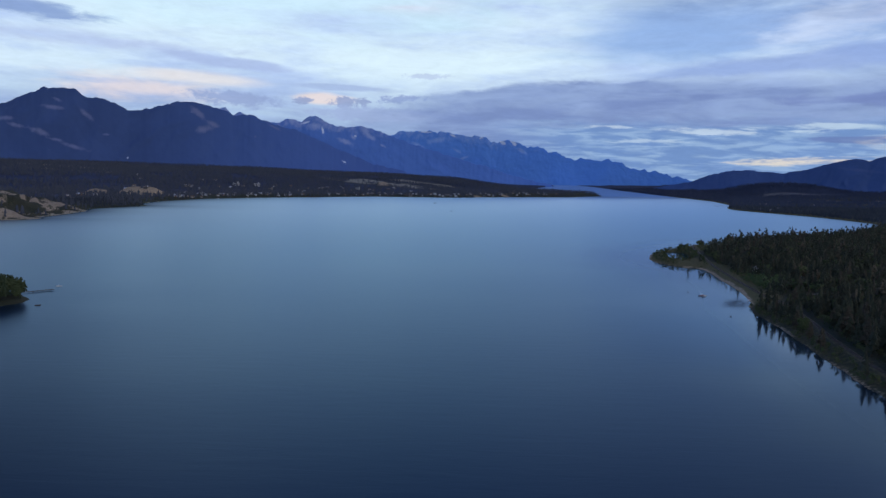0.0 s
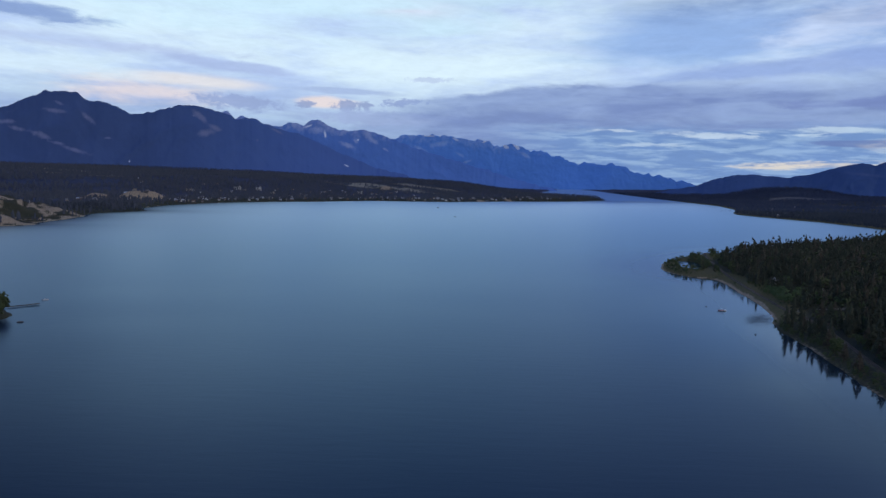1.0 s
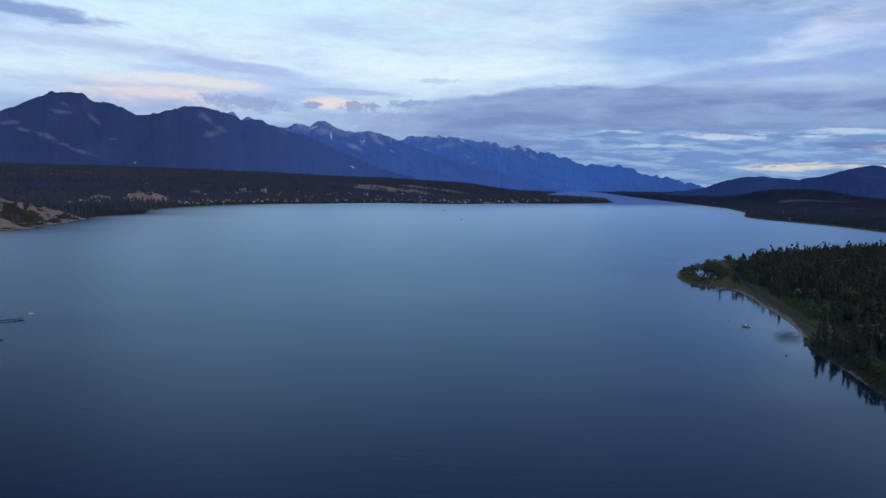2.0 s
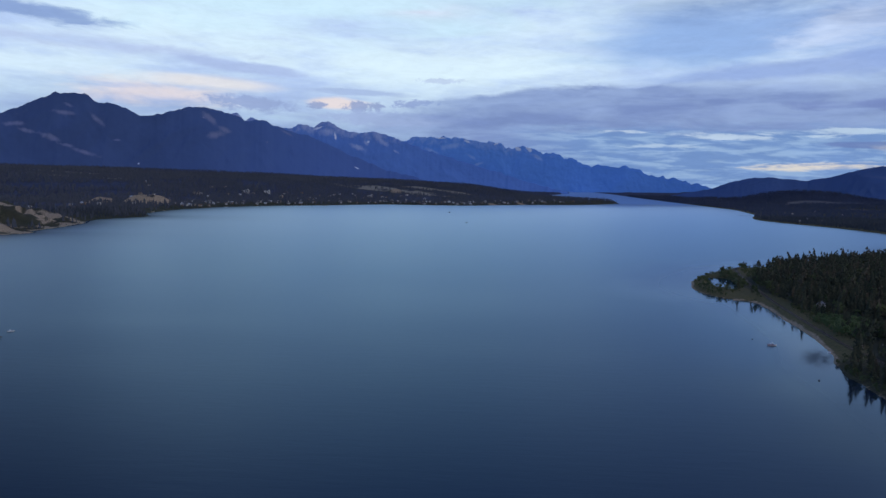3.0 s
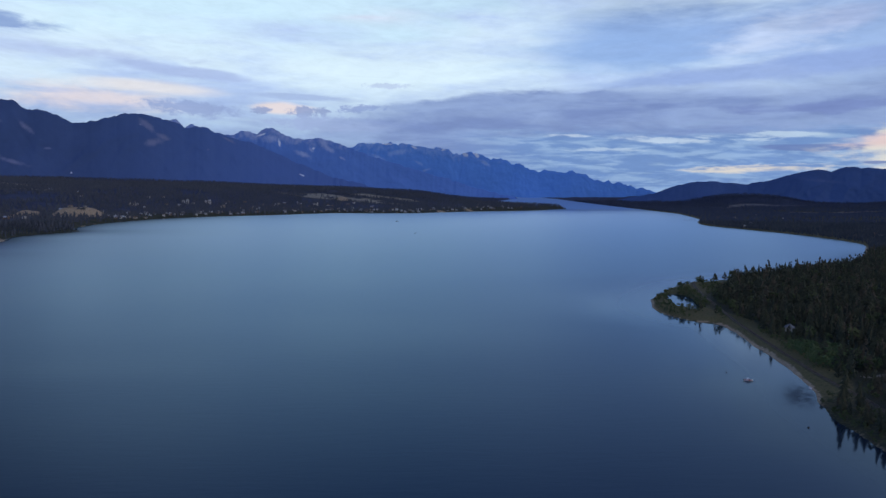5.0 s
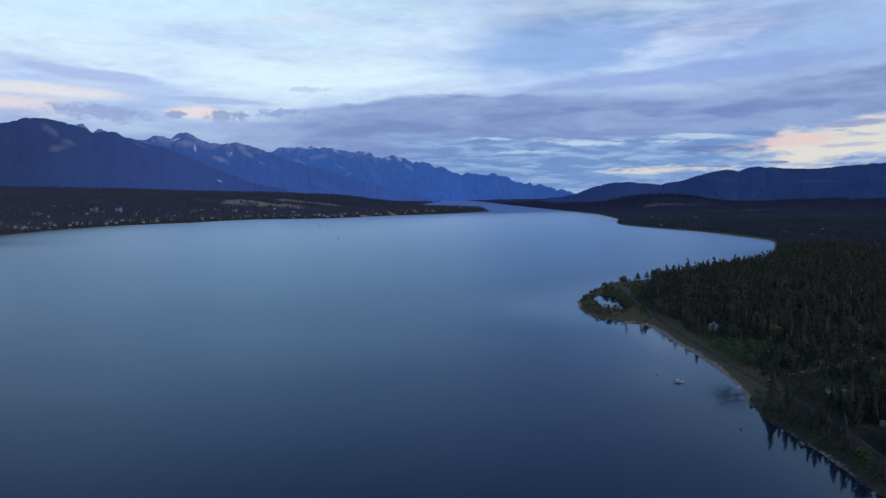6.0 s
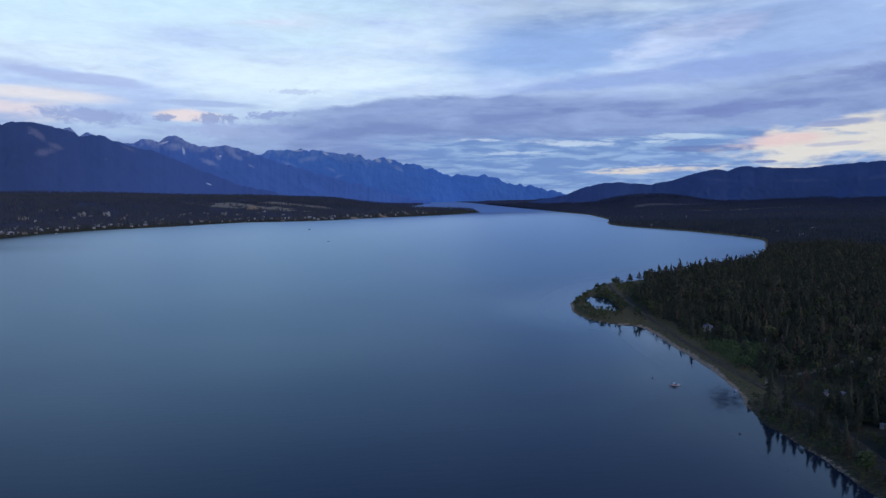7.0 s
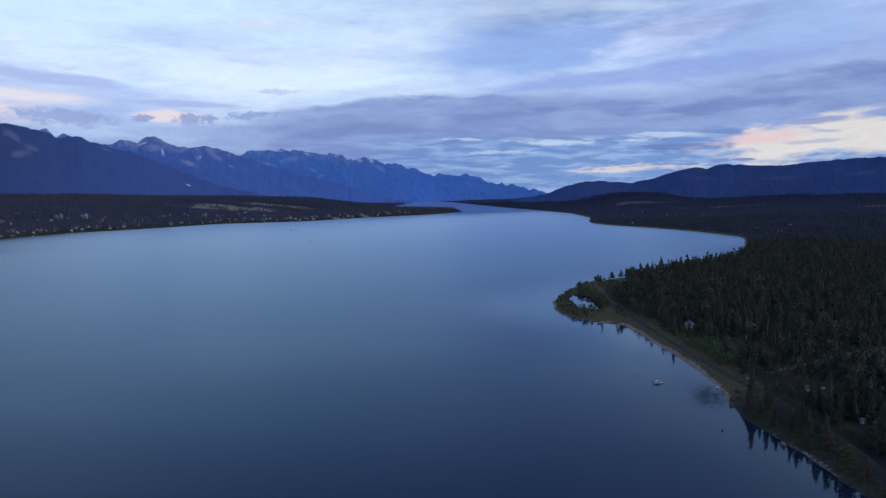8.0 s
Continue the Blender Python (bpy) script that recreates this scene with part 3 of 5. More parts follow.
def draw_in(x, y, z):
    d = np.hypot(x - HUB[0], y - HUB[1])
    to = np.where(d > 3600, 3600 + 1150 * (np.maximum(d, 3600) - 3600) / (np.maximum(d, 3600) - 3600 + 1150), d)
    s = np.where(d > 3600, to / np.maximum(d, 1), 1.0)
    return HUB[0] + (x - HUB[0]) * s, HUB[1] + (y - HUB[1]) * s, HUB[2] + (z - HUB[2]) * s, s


def mesh_of(name, verts, faces, mats, smooth_faces=False):
    """A mesh from arrays of vertices and of faces with an equal number of corners."""
    me = bpy.data.meshes.new(name)
    verts, faces = np.asarray(verts, np.float32), np.asarray(faces, np.int32)
    n = faces.shape[1]
    me.vertices.add(len(verts))
    me.vertices.foreach_set("co", verts.ravel())
    me.loops.add(faces.size)
    me.loops.foreach_set("vertex_index", faces.ravel())
    me.polygons.add(len(faces))
    me.polygons.foreach_set("loop_start", np.arange(0, faces.size, n, dtype=np.int32))
    me.polygons.foreach_set("loop_total", np.full(len(faces), n, np.int32))
    me.update(calc_edges=True)
    me.polygons.foreach_set("use_smooth", np.full(len(faces), smooth_faces))
    for m in mats if isinstance(mats, (list, tuple)) else [mats]:
        me.materials.append(m)
    return me


def grid_faces(rows, cols, wrap=False):
    i, j = np.meshgrid(np.arange(rows - 1), np.arange(cols if wrap else cols - 1), indexing="ij")
    k = (j + 1) % cols
    return np.stack([i * cols + j, i * cols + k, (i + 1) * cols + k, (i + 1) * cols + j], -1).reshape(-1, 4)


def fan(steps_view, steps_rest, near, far, growth):
    """Rings of places round the lake's near end, fine where the land is looked over."""
    view = np.radians(np.linspace(-42, 52, steps_view, endpoint=False))
    rest = np.radians(np.linspace(52, 318, steps_rest, endpoint=False))
    a = np.concatenate([view, rest])
    r = near * growth ** np.arange(int(math.log(far / near) / math.log(growth)) + 2)
    rr, aa = np.meshgrid(r, a, indexing="ij")
    return rr * np.sin(aa), 100 + rr * np.cos(aa), len(r), len(a)


gx, gy, rows, cols = fan(520, 70, 60, 17500, 1.0092)
info = cover(gx.ravel(), gy.ravel())
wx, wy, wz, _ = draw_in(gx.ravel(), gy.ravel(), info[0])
land_mesh = mesh_of("ground", np.stack([wx, wy, wz], -1), grid_faces(rows, cols, True), GROUND, True)
# where the haze-tinted woodland floor shows: far off and behind the left shore
hazy_cover = np.maximum(smooth(np.hypot(gx.ravel(), gy.ravel()), 4600, 5600), smooth(info[3], 40, 260) * (1 - np.clip(1.6 * (info[9] + info[7] + info[10] * (info[3] < 260)), 0, 1)))
for name, values in (("sand", info[7]), ("grass", info[8]), ("field", info[9]), ("wood", hazy_cover)):
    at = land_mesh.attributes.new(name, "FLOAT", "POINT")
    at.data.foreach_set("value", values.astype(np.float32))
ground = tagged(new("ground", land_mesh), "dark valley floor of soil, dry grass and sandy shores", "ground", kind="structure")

gx, gy, rows, cols = fan(240, 60, 60, 17500, 1.025)
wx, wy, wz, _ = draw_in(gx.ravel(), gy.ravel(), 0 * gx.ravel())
verts = np.vstack([np.stack([wx, wy, wz], -1), [(0, 100, 0)]])
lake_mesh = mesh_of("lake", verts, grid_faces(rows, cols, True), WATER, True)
hub = bmesh.new()
hub.from_mesh(lake_mesh)
hub.verts.ensure_lookup_table()
for j in range(cols):
    hub.faces.new((hub.verts[len(verts) - 1], hub.verts[(j + 1) % cols], hub.verts[j])).smooth = True
hub.to_mesh(lake_mesh)
hub.free()
lake_mesh.normals_split_custom_set_from_vertices([(0.0, 0.0, 1.0)] * len(lake_mesh.vertices))
shore = -inside_by(RIGHT, verts[:, 0], verts[:, 1])
cove = -inside_by(LEFT, verts[:, 0], verts[:, 1])
# ruffle plus painted brightening of the reflections, growing towards the far left
ruffle_sheen = lake_mesh.attributes.new("ruffle_sheen", "FLOAT", "POINT")
ruffle_sheen.data.foreach_set("value", smooth(verts[:, 1] - 1.3 * verts[:, 0], 500, 2500).astype(np.float32))
# painted brightness for far water whose reflections the drawn-in ranges darken
painted_sheen = lake_mesh.attributes.new("painted_sheen", "FLOAT", "POINT")
painted_sheen.data.foreach_set("value", smooth(verts[:, 1], 3750, 4150).astype(np.float32))
lee = lake_mesh.attributes.new("lee", "FLOAT", "POINT")
lee.data.foreach_set("value", np.maximum(0.96 * np.exp(-(np.maximum(shore, 0) / 60) ** 2) * smooth(-verts[:, 1], -1500, -900),
                                         0.8 * np.exp(-np.maximum(cove, 0) / 90) * smooth(-verts[:, 1], -2700, -2300)).astype(np.float32))
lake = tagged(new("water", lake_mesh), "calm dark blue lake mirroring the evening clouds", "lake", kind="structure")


# ---- mountains ----
def ridged(n):
    return np.clip(1 - np.abs(2 * n - 1) * 2.4, 0, 1)


def mountain_range(name, crest, distance, depth, foot, mat, label, jag=0.06, spur=0.5, seed=0, step=0.07, rough=0.5, treeline=0.0, high=3.0, scree=(), snow=()):
    """A range whose crest follows summits given as azimuth and elevation in degrees, with spurs running down from it.

    scree and snow are bare places: azimuth, elevation, half width, half height, lean."""
    c = np.array(crest, float)
    a = np.arange(c[0, 0], c[-1, 0], step)
    e = np.interp(a, c[:, 0], c[:, 1])
    soft = np.convolve(np.pad(e, 1, mode="edge"), [0.2, 0.6, 0.2], "valid")
    e = soft + jag * (fbm(a * 2.4, 0 * a + seed, 6, seed) - 0.5) * 2
    top = HUB[2] + distance * np.tan(np.radians(e))
    u = np.concatenate([np.linspace(0, 1, 84), np.linspace(1.04, 1.5, 6)])
    uu, aa = np.meshgrid(u, a, indexing="ij")
    dist = distance + depth * (uu - 1)
    z = foot + (np.broadcast_to(top, uu.shape) - foot) * np.where(uu <= 1, uu ** 1.25, 1 - (uu - 1) * 1.2)
    ee = np.degrees(np.arctan2(z - HUB[2], dist))
    drop = np.clip(e[None, :] - ee, 0, 9)
    x, y = HUB[0] + dist * np.sin(np.radians(aa)), HUB[1] + dist * np.cos(np.radians(aa))
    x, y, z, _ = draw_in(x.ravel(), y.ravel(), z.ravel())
    # spurs and side valleys are pushed towards HUB, fitted to keep their height in the camera's view, more so lower
    # down
    bend = aa + 0.9 * (fbm(aa * 0.5, drop * 0.8, 3, seed + 1) - 0.5)
    main = ridged(fbm((bend + 0.45 * drop) * 0.42, drop * 0.30 + seed, 3, seed + 3))
    side = ridged(fbm((bend - 0.85 * drop) * 0.80, drop * 0.55 + seed, 3, seed + 5))
    small = ridged(fbm((bend + 0.2 * drop) * 2.3, drop * 1.5 + seed, 4, seed + 9))
    push = spur * smooth(drop, 0.0, 1.6) * (66 * main + 14 * side) + rough * smooth(drop, 0.0, 0.25) * (13 * small + 10 * (fbm(aa * 6, drop * 6, 3, seed + 17) - 0.5))
    push = np.where(uu > 1, 0, push).ravel()
    k = 1 - push / np.maximum(np.hypot(x - HUB[0], y - HUB[1]), 1)
    me = mesh_of(name, np.stack([HUB[0] + (x - HUB[0]) * k, HUB[1] + (y - HUB[1]) * k, HUB[2] + (z - HUB[2]) * k], -1), grid_faces(len(u), len(a)), mat, True)
    # "spruce" weighs the painted haze, rising to the right along the range
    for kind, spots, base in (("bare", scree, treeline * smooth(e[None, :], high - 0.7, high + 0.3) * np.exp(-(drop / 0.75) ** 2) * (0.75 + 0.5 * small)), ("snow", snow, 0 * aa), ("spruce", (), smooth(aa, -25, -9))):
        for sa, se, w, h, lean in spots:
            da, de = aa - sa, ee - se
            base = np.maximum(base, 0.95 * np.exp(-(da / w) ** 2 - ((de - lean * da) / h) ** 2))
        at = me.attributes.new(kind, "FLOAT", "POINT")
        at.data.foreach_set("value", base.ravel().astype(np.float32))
    return tagged(new(name, me), label, "mountain range", kind="structure")


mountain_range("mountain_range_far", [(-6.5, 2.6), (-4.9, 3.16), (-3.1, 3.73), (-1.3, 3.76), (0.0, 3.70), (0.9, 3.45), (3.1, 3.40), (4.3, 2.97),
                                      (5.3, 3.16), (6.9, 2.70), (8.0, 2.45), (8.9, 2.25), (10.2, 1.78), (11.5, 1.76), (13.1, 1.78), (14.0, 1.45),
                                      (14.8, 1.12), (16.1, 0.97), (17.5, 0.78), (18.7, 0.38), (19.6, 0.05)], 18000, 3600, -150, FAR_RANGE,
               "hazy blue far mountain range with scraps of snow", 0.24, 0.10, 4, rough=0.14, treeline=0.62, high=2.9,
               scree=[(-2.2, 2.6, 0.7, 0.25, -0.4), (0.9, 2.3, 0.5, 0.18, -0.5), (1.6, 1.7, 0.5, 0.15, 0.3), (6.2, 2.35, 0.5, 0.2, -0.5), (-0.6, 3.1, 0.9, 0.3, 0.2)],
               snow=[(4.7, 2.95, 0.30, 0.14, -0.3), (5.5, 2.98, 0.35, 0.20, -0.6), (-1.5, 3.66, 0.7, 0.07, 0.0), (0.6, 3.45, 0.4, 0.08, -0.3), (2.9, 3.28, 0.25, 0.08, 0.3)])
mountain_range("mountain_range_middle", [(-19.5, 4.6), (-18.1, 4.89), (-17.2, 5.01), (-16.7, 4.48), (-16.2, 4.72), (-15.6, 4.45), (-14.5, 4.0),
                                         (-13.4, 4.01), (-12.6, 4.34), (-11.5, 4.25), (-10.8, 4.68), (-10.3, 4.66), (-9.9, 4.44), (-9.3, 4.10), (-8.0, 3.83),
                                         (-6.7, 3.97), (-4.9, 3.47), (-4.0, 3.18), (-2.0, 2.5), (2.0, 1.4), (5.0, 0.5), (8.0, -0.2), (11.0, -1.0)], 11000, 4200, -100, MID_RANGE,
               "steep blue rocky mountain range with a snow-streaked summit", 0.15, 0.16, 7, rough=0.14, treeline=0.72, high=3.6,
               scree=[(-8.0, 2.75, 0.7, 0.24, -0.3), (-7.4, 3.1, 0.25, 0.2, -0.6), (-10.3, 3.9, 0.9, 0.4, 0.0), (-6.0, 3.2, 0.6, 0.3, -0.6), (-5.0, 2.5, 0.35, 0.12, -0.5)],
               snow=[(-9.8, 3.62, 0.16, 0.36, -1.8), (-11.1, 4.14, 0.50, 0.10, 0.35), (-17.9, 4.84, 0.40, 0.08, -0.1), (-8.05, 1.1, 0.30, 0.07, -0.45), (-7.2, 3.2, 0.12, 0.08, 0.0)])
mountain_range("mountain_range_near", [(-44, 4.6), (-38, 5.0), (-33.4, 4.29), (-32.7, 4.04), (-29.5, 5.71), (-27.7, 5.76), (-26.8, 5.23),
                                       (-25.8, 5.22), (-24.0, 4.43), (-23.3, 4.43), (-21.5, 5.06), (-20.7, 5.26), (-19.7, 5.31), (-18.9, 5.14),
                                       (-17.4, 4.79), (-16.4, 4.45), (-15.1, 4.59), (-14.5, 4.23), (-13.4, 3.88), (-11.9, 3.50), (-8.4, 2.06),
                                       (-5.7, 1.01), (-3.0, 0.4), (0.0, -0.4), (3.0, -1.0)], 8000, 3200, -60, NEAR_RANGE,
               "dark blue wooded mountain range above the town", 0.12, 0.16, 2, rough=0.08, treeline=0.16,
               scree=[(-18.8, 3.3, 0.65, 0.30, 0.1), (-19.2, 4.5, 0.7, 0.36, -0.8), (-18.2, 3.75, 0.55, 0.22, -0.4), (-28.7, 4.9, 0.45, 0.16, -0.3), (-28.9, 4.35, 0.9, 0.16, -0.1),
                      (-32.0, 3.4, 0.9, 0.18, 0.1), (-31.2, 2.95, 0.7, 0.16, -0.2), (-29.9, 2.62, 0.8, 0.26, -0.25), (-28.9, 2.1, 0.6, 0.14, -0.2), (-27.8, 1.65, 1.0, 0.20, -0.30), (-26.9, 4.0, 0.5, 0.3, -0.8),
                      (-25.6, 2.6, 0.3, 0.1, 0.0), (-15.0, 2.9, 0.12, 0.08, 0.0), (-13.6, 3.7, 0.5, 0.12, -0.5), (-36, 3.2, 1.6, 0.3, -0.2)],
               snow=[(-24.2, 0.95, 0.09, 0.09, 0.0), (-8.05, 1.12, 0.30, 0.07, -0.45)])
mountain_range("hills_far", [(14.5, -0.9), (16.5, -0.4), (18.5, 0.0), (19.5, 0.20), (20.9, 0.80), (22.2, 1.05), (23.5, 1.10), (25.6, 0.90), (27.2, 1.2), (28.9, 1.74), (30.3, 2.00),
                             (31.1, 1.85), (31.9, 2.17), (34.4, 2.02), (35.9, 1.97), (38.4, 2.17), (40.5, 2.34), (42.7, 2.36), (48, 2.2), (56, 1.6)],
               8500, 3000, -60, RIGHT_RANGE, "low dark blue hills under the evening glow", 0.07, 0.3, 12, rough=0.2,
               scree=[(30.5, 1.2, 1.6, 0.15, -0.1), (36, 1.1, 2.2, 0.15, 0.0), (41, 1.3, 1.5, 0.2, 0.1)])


# ---- trees ----
def spruce(rng, tiers, sides, slim=0.17):
    """The crown of a conifer 1 m high: ragged skirts of boughs one above the other, blunt at the top."""
    v, f = [], []
    sway = rng.normal(0, 0.012, 2)
    for k in range(tiers):
        u = k / tiers
        lo, hi = 0.12 + 0.84 * u, min(1.0, 0.12 + 0.84 * (k + 1.8) / tiers)
        rad = slim * ((1 - u) ** 0.62) * (0.72 + 0.28 * min(1, 4 * u + 0.35)) * rng.uniform(0.78, 1.15) + 0.012
        base, off = len(v), rng.uniform(0, 6.28)
        lean = sway * u * 3 + rng.normal(0, 0.012, 2)
        v.append((lean[0], lean[1], hi))
        for s in range(sides):
            a, rr = off + 6.2832 * (s + rng.uniform(-0.25, 0.25)) / sides, rad * (1.0 if s % 2 else 0.66) * rng.uniform(0.65, 1.25)
            v.append((rr * math.cos(a) + lean[0], rr * math.sin(a) + lean[1], lo - (0.03 if s % 2 else 0.0) + rng.uniform(-0.03, 0.03)))
        for s in range(sides):
            f.append((base, base + 1 + s, base + 1 + (s + 1) % sides))
    return np.array(v), np.array(f)


def pine(rng, clumps, slim=0.19):
    """The crown of a pine or fir 1 m high: ragged clumps of needles round a leaning stem, with gaps."""
    v, f = [], []
    sway = rng.normal(0, 0.02, 2)
    for k in range(clumps):
        u = (k + rng.uniform(0, 1)) / clumps
        a, rr = rng.uniform(0, 6.28), slim * (1 - u) ** 0.6 * math.sqrt(rng.uniform(0.05, 1))
        c = np.array([rr * math.cos(a) + sway[0] * u, rr * math.sin(a) + sway[1] * u, 0.16 + 0.80 * u])
        size = (0.11 - 0.055 * u) * rng.uniform(0.7, 1.25) * (16 / clumps) ** 0.25
        base = len(v)
        for p in ((1, 0, -0.2), (-0.5, 0.87, -0.2), (-0.5, -0.87, -0.2), (0, 0, 1.2), (0, 0, -0.6)):
            v.append(c + size * np.array(p) * rng.uniform(0.65, 1.35, 3))
        f += [(base + a2, base + b, base + d) for a2, b, d in ((0, 1, 3), (1, 2, 3), (2, 0, 3), (1, 0, 4), (2, 1, 4), (0, 2, 4))]
    return np.array(v), np.array(f)


def leafy(rng, clumps, fine=1.0):
    """A broad crown 1 m high of many small leaf clumps with gaps."""
    v, f = [], []
    for _ in range(clumps):
        q = rng.normal(0, 1, 3)
        q = q / np.linalg.norm(q) * rng.uniform(0.4, 1.0)
        c = np.array([0.32 * q[0], 0.32 * q[1], 0.58 + 0.36 * q[2]])
        size = rng.uniform(0.06, 0.13) * fine
        base = len(v)
        for p in ((1, 0, 0), (-0.5, 0.87, 0), (-0.5, -0.87, 0), (0, 0, 1), (0, 0, -0.8)):
            v.append(c + size * np.array(p) * rng.uniform(0.7, 1.3, 3))
        f += [(base + a, base + b, base + d) for a, b, d in ((0, 1, 3), (1, 2, 3), (2, 0, 3), (1, 0, 4), (2, 1, 4), (0, 2, 4))]
    return np.array(v), np.array(f)


def scatter(rng, box, spacing):
    """Jittered places in plan."""
    x, y = np.meshgrid(np.arange(box[0], box[1], spacing), np.arange(box[2], box[3], spacing), indexing="ij")
    return x.ravel() + rng.uniform(-0.5, 0.5, x.size) * spacing, y.ravel() + rng.uniform(-0.5, 0.5, x.size) * spacing


def in_sight(x, y):
    a = np.degrees(np.arctan2(x, y - 60))
    return (a > -42) & (a < 50)


def stand(name, rng, crowns, x, y, z, height, mat, label):
    """Many trees as one mesh; the crowns are taken in turn."""
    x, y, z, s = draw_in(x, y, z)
    V, F, n = [], [], 0
    pick = rng.integers(0, len(crowns), len(x))
    for k, (v, f) in enumerate(crowns):
        m = pick == k
        if not m.any():
            continue
        a, h = rng.uniform(0, 6.28, m.sum()), height[m] * s[m]
        w = h * rng.uniform(0.85, 1.25, m.sum())
        vx = (v[None, :, 0] * np.cos(a)[:, None] - v[None, :, 1] * np.sin(a)[:, None]) * w[:, None] + x[m][:, None]
        vy = (v[None, :, 0] * np.sin(a)[:, None] + v[None, :, 1] * np.cos(a)[:, None]) * w[:, None] + y[m][:, None]
        vz = v[None, :, 2] * h[:, None] + z[m][:, None] - 0.3
        V.append(np.stack([vx, vy, vz], -1).reshape(-1, 3))
        F.append((f[None] + (np.arange(m.sum()) * len(v))[:, None, None]).reshape(-1, 3) + n)
        n += m.sum() * len(v)
    return tagged(new(name, mesh_of(name, np.vstack(V), np.vstack(F), mat)), label, "forest", kind="stuff")


rng = np.random.default_rng(4)
near_crowns = [spruce(rng, 8, 10, w) for w in (0.14, 0.17)] + [pine(rng, 20, w) for w in (0.16, 0.20, 0.23, 0.18)]
mid_crowns = [spruce(rng, 4, 6, 0.16)] + [pine(rng, 8, w) for w in (0.18, 0.22, 0.25)]
far_crowns = [spruce(rng, 2, 5, w) for w in (0.20, 0.25, 0.30)]
bush_crowns = [leafy(rng, 22) for _ in range(3)]

# forest of the right bank
x, y = scatter(rng, (160, 900, 230, 1300), 4.8)
z, edge, r, l, p, lag, rail, sand, grass, field, bluff = cover(x, y)
track = along(TRACK, x, y)
open_ground = np.zeros(len(x))
for cx, cy, a, b, g in CLEARINGS:
    open_ground = np.maximum(open_ground, np.exp(-(((x - cx) / a) ** 2 + ((y - cy) / b) ** 2) ** 2))
thick = fbm(x / 38, y / 38, 3, 71)
inland = np.interp(y, [200, 435, 455, 500, 640, 700, 860, 920], [3.5, 3.5, 14, 15, 16, 30, 46, 8])
keep = (r > inland + 8 * (thick - 0.5)) & (rail > 5.5) & (track > 2.8) & (open_ground < 0.45) & (lag < -6) & in_sight(x, y)
keep &= rng.uniform(0, 1, len(x)) < np.where(r < 20, 0.34, 0.62) + 1.3 * (thick - 0.42)
keep &= ~((y > 700) & (y < 850) & (r < 56))
keep &= ~((y < 520) & (r > 20) & (thick < 0.34))
x, y, z, r = x[keep], y[keep], z[keep], r[keep]
height = np.clip(rng.normal(11.5, 2.6, len(x)), 5, 17.5)
height = np.where((r < 14) & (y < 440), height * 0.86, height)
road_y = np.interp(x, TRACK[:, 0], TRACK[:, 1])
before_road = (x > 234) & (x < 350) & (y < road_y) & (road_y - y < 36)
height = np.where(before_road & (rng.uniform(0, 1, len(x)) < 0.80), height * 0.52, height)
height = np.where((y > 850) & (rng.uniform(0, 1, len(x)) < 0.15), height * 1.3, height)
single = np.flatnonzero((y < 470) & (x < 262))[:290]
rest = np.ones(len(x), bool)
rest[single] = False
near = np.hypot(x, y - 100) < 640
leaf = rng.uniform(0, 1, len(x)) < 0.14
dry = rng.uniform(0, 1, len(x)) < 0.22
for mask, crowns, mat, label in ((near & ~leaf & ~dry, near_crowns, NEEDLES, "dense dark conifer forest on the lake bank"),
                                 (near & ~leaf & dry, near_crowns, DRY_NEEDLES, "brownish conifers among the dark forest of the bank"),
                                 (~near & ~leaf & ~dry, mid_crowns, NEEDLES, "dense dark conifer forest behind the lake bank"),
                                 (~near & ~leaf & dry, mid_crowns, DRY_NEEDLES, "brownish conifers among the dark forest behind"),
                                 (leaf, bush_crowns, LEAVES, "leafy trees scattered through the conifer forest")):
    mask = mask & rest
    stand("conifer_forest" if crowns is not bush_crowns else "leafy_woods", rng, crowns, x[mask], y[mask], z[mask],
          height[mask] * (0.72 if crowns is bush_crowns else 1.0), mat, label)

trunk_bm = bmesh.new()
bmesh.ops.create_cone(trunk_bm, cap_ends=True, segments=6, radius1=0.018, radius2=0.005, depth=0.9, matrix=Matrix.Translation((0, 0, 0.43)))
trunk_mesh = bpy.data.meshes.new("trunk")
trunk_bm.to_mesh(trunk_mesh)
trunk_bm.free()
trunk_mesh.materials.append(BARK)
crown_meshes = [mesh_of("crown", *(spruce(rng, 11, 12, w) if k < 2 else pine(rng, 64, w)), DRY_NEEDLES if k == 3 else NEEDLES) for k, w in enumerate((0.14, 0.16, 0.19, 0.22, 0.17))]
crown_meshes.append(mesh_of("crown", *leafy(rng, 150, 0.62), LEAVES))
for n, k in enumerate(single):
    kind = rng.choice(6, p=(0.2, 0.2, 0.2, 0.18, 0.18, 0.04))
    h = height[k] * (0.75 if kind == 5 else 1.0)
    tree = tagged(new("tree"), "leafy green tree beside the lake bank" if kind == 5 else "tall dark conifer standing on the lake bank",
                  "tree", "trees along the near bank")
    tree.empty_display_size = 0.2
    for name, me in (("trunk", trunk_mesh), ("crown", crown_meshes[kind])):
        new(name, me).parent = tree
    wide = h * rng.uniform(0.85, 1.25)
    tree.matrix_world = Matrix.LocRotScale((x[k], y[k], z[k] - 0.15), Euler((0, 0, rng.uniform(0, 6.28))), (wide, wide, h))

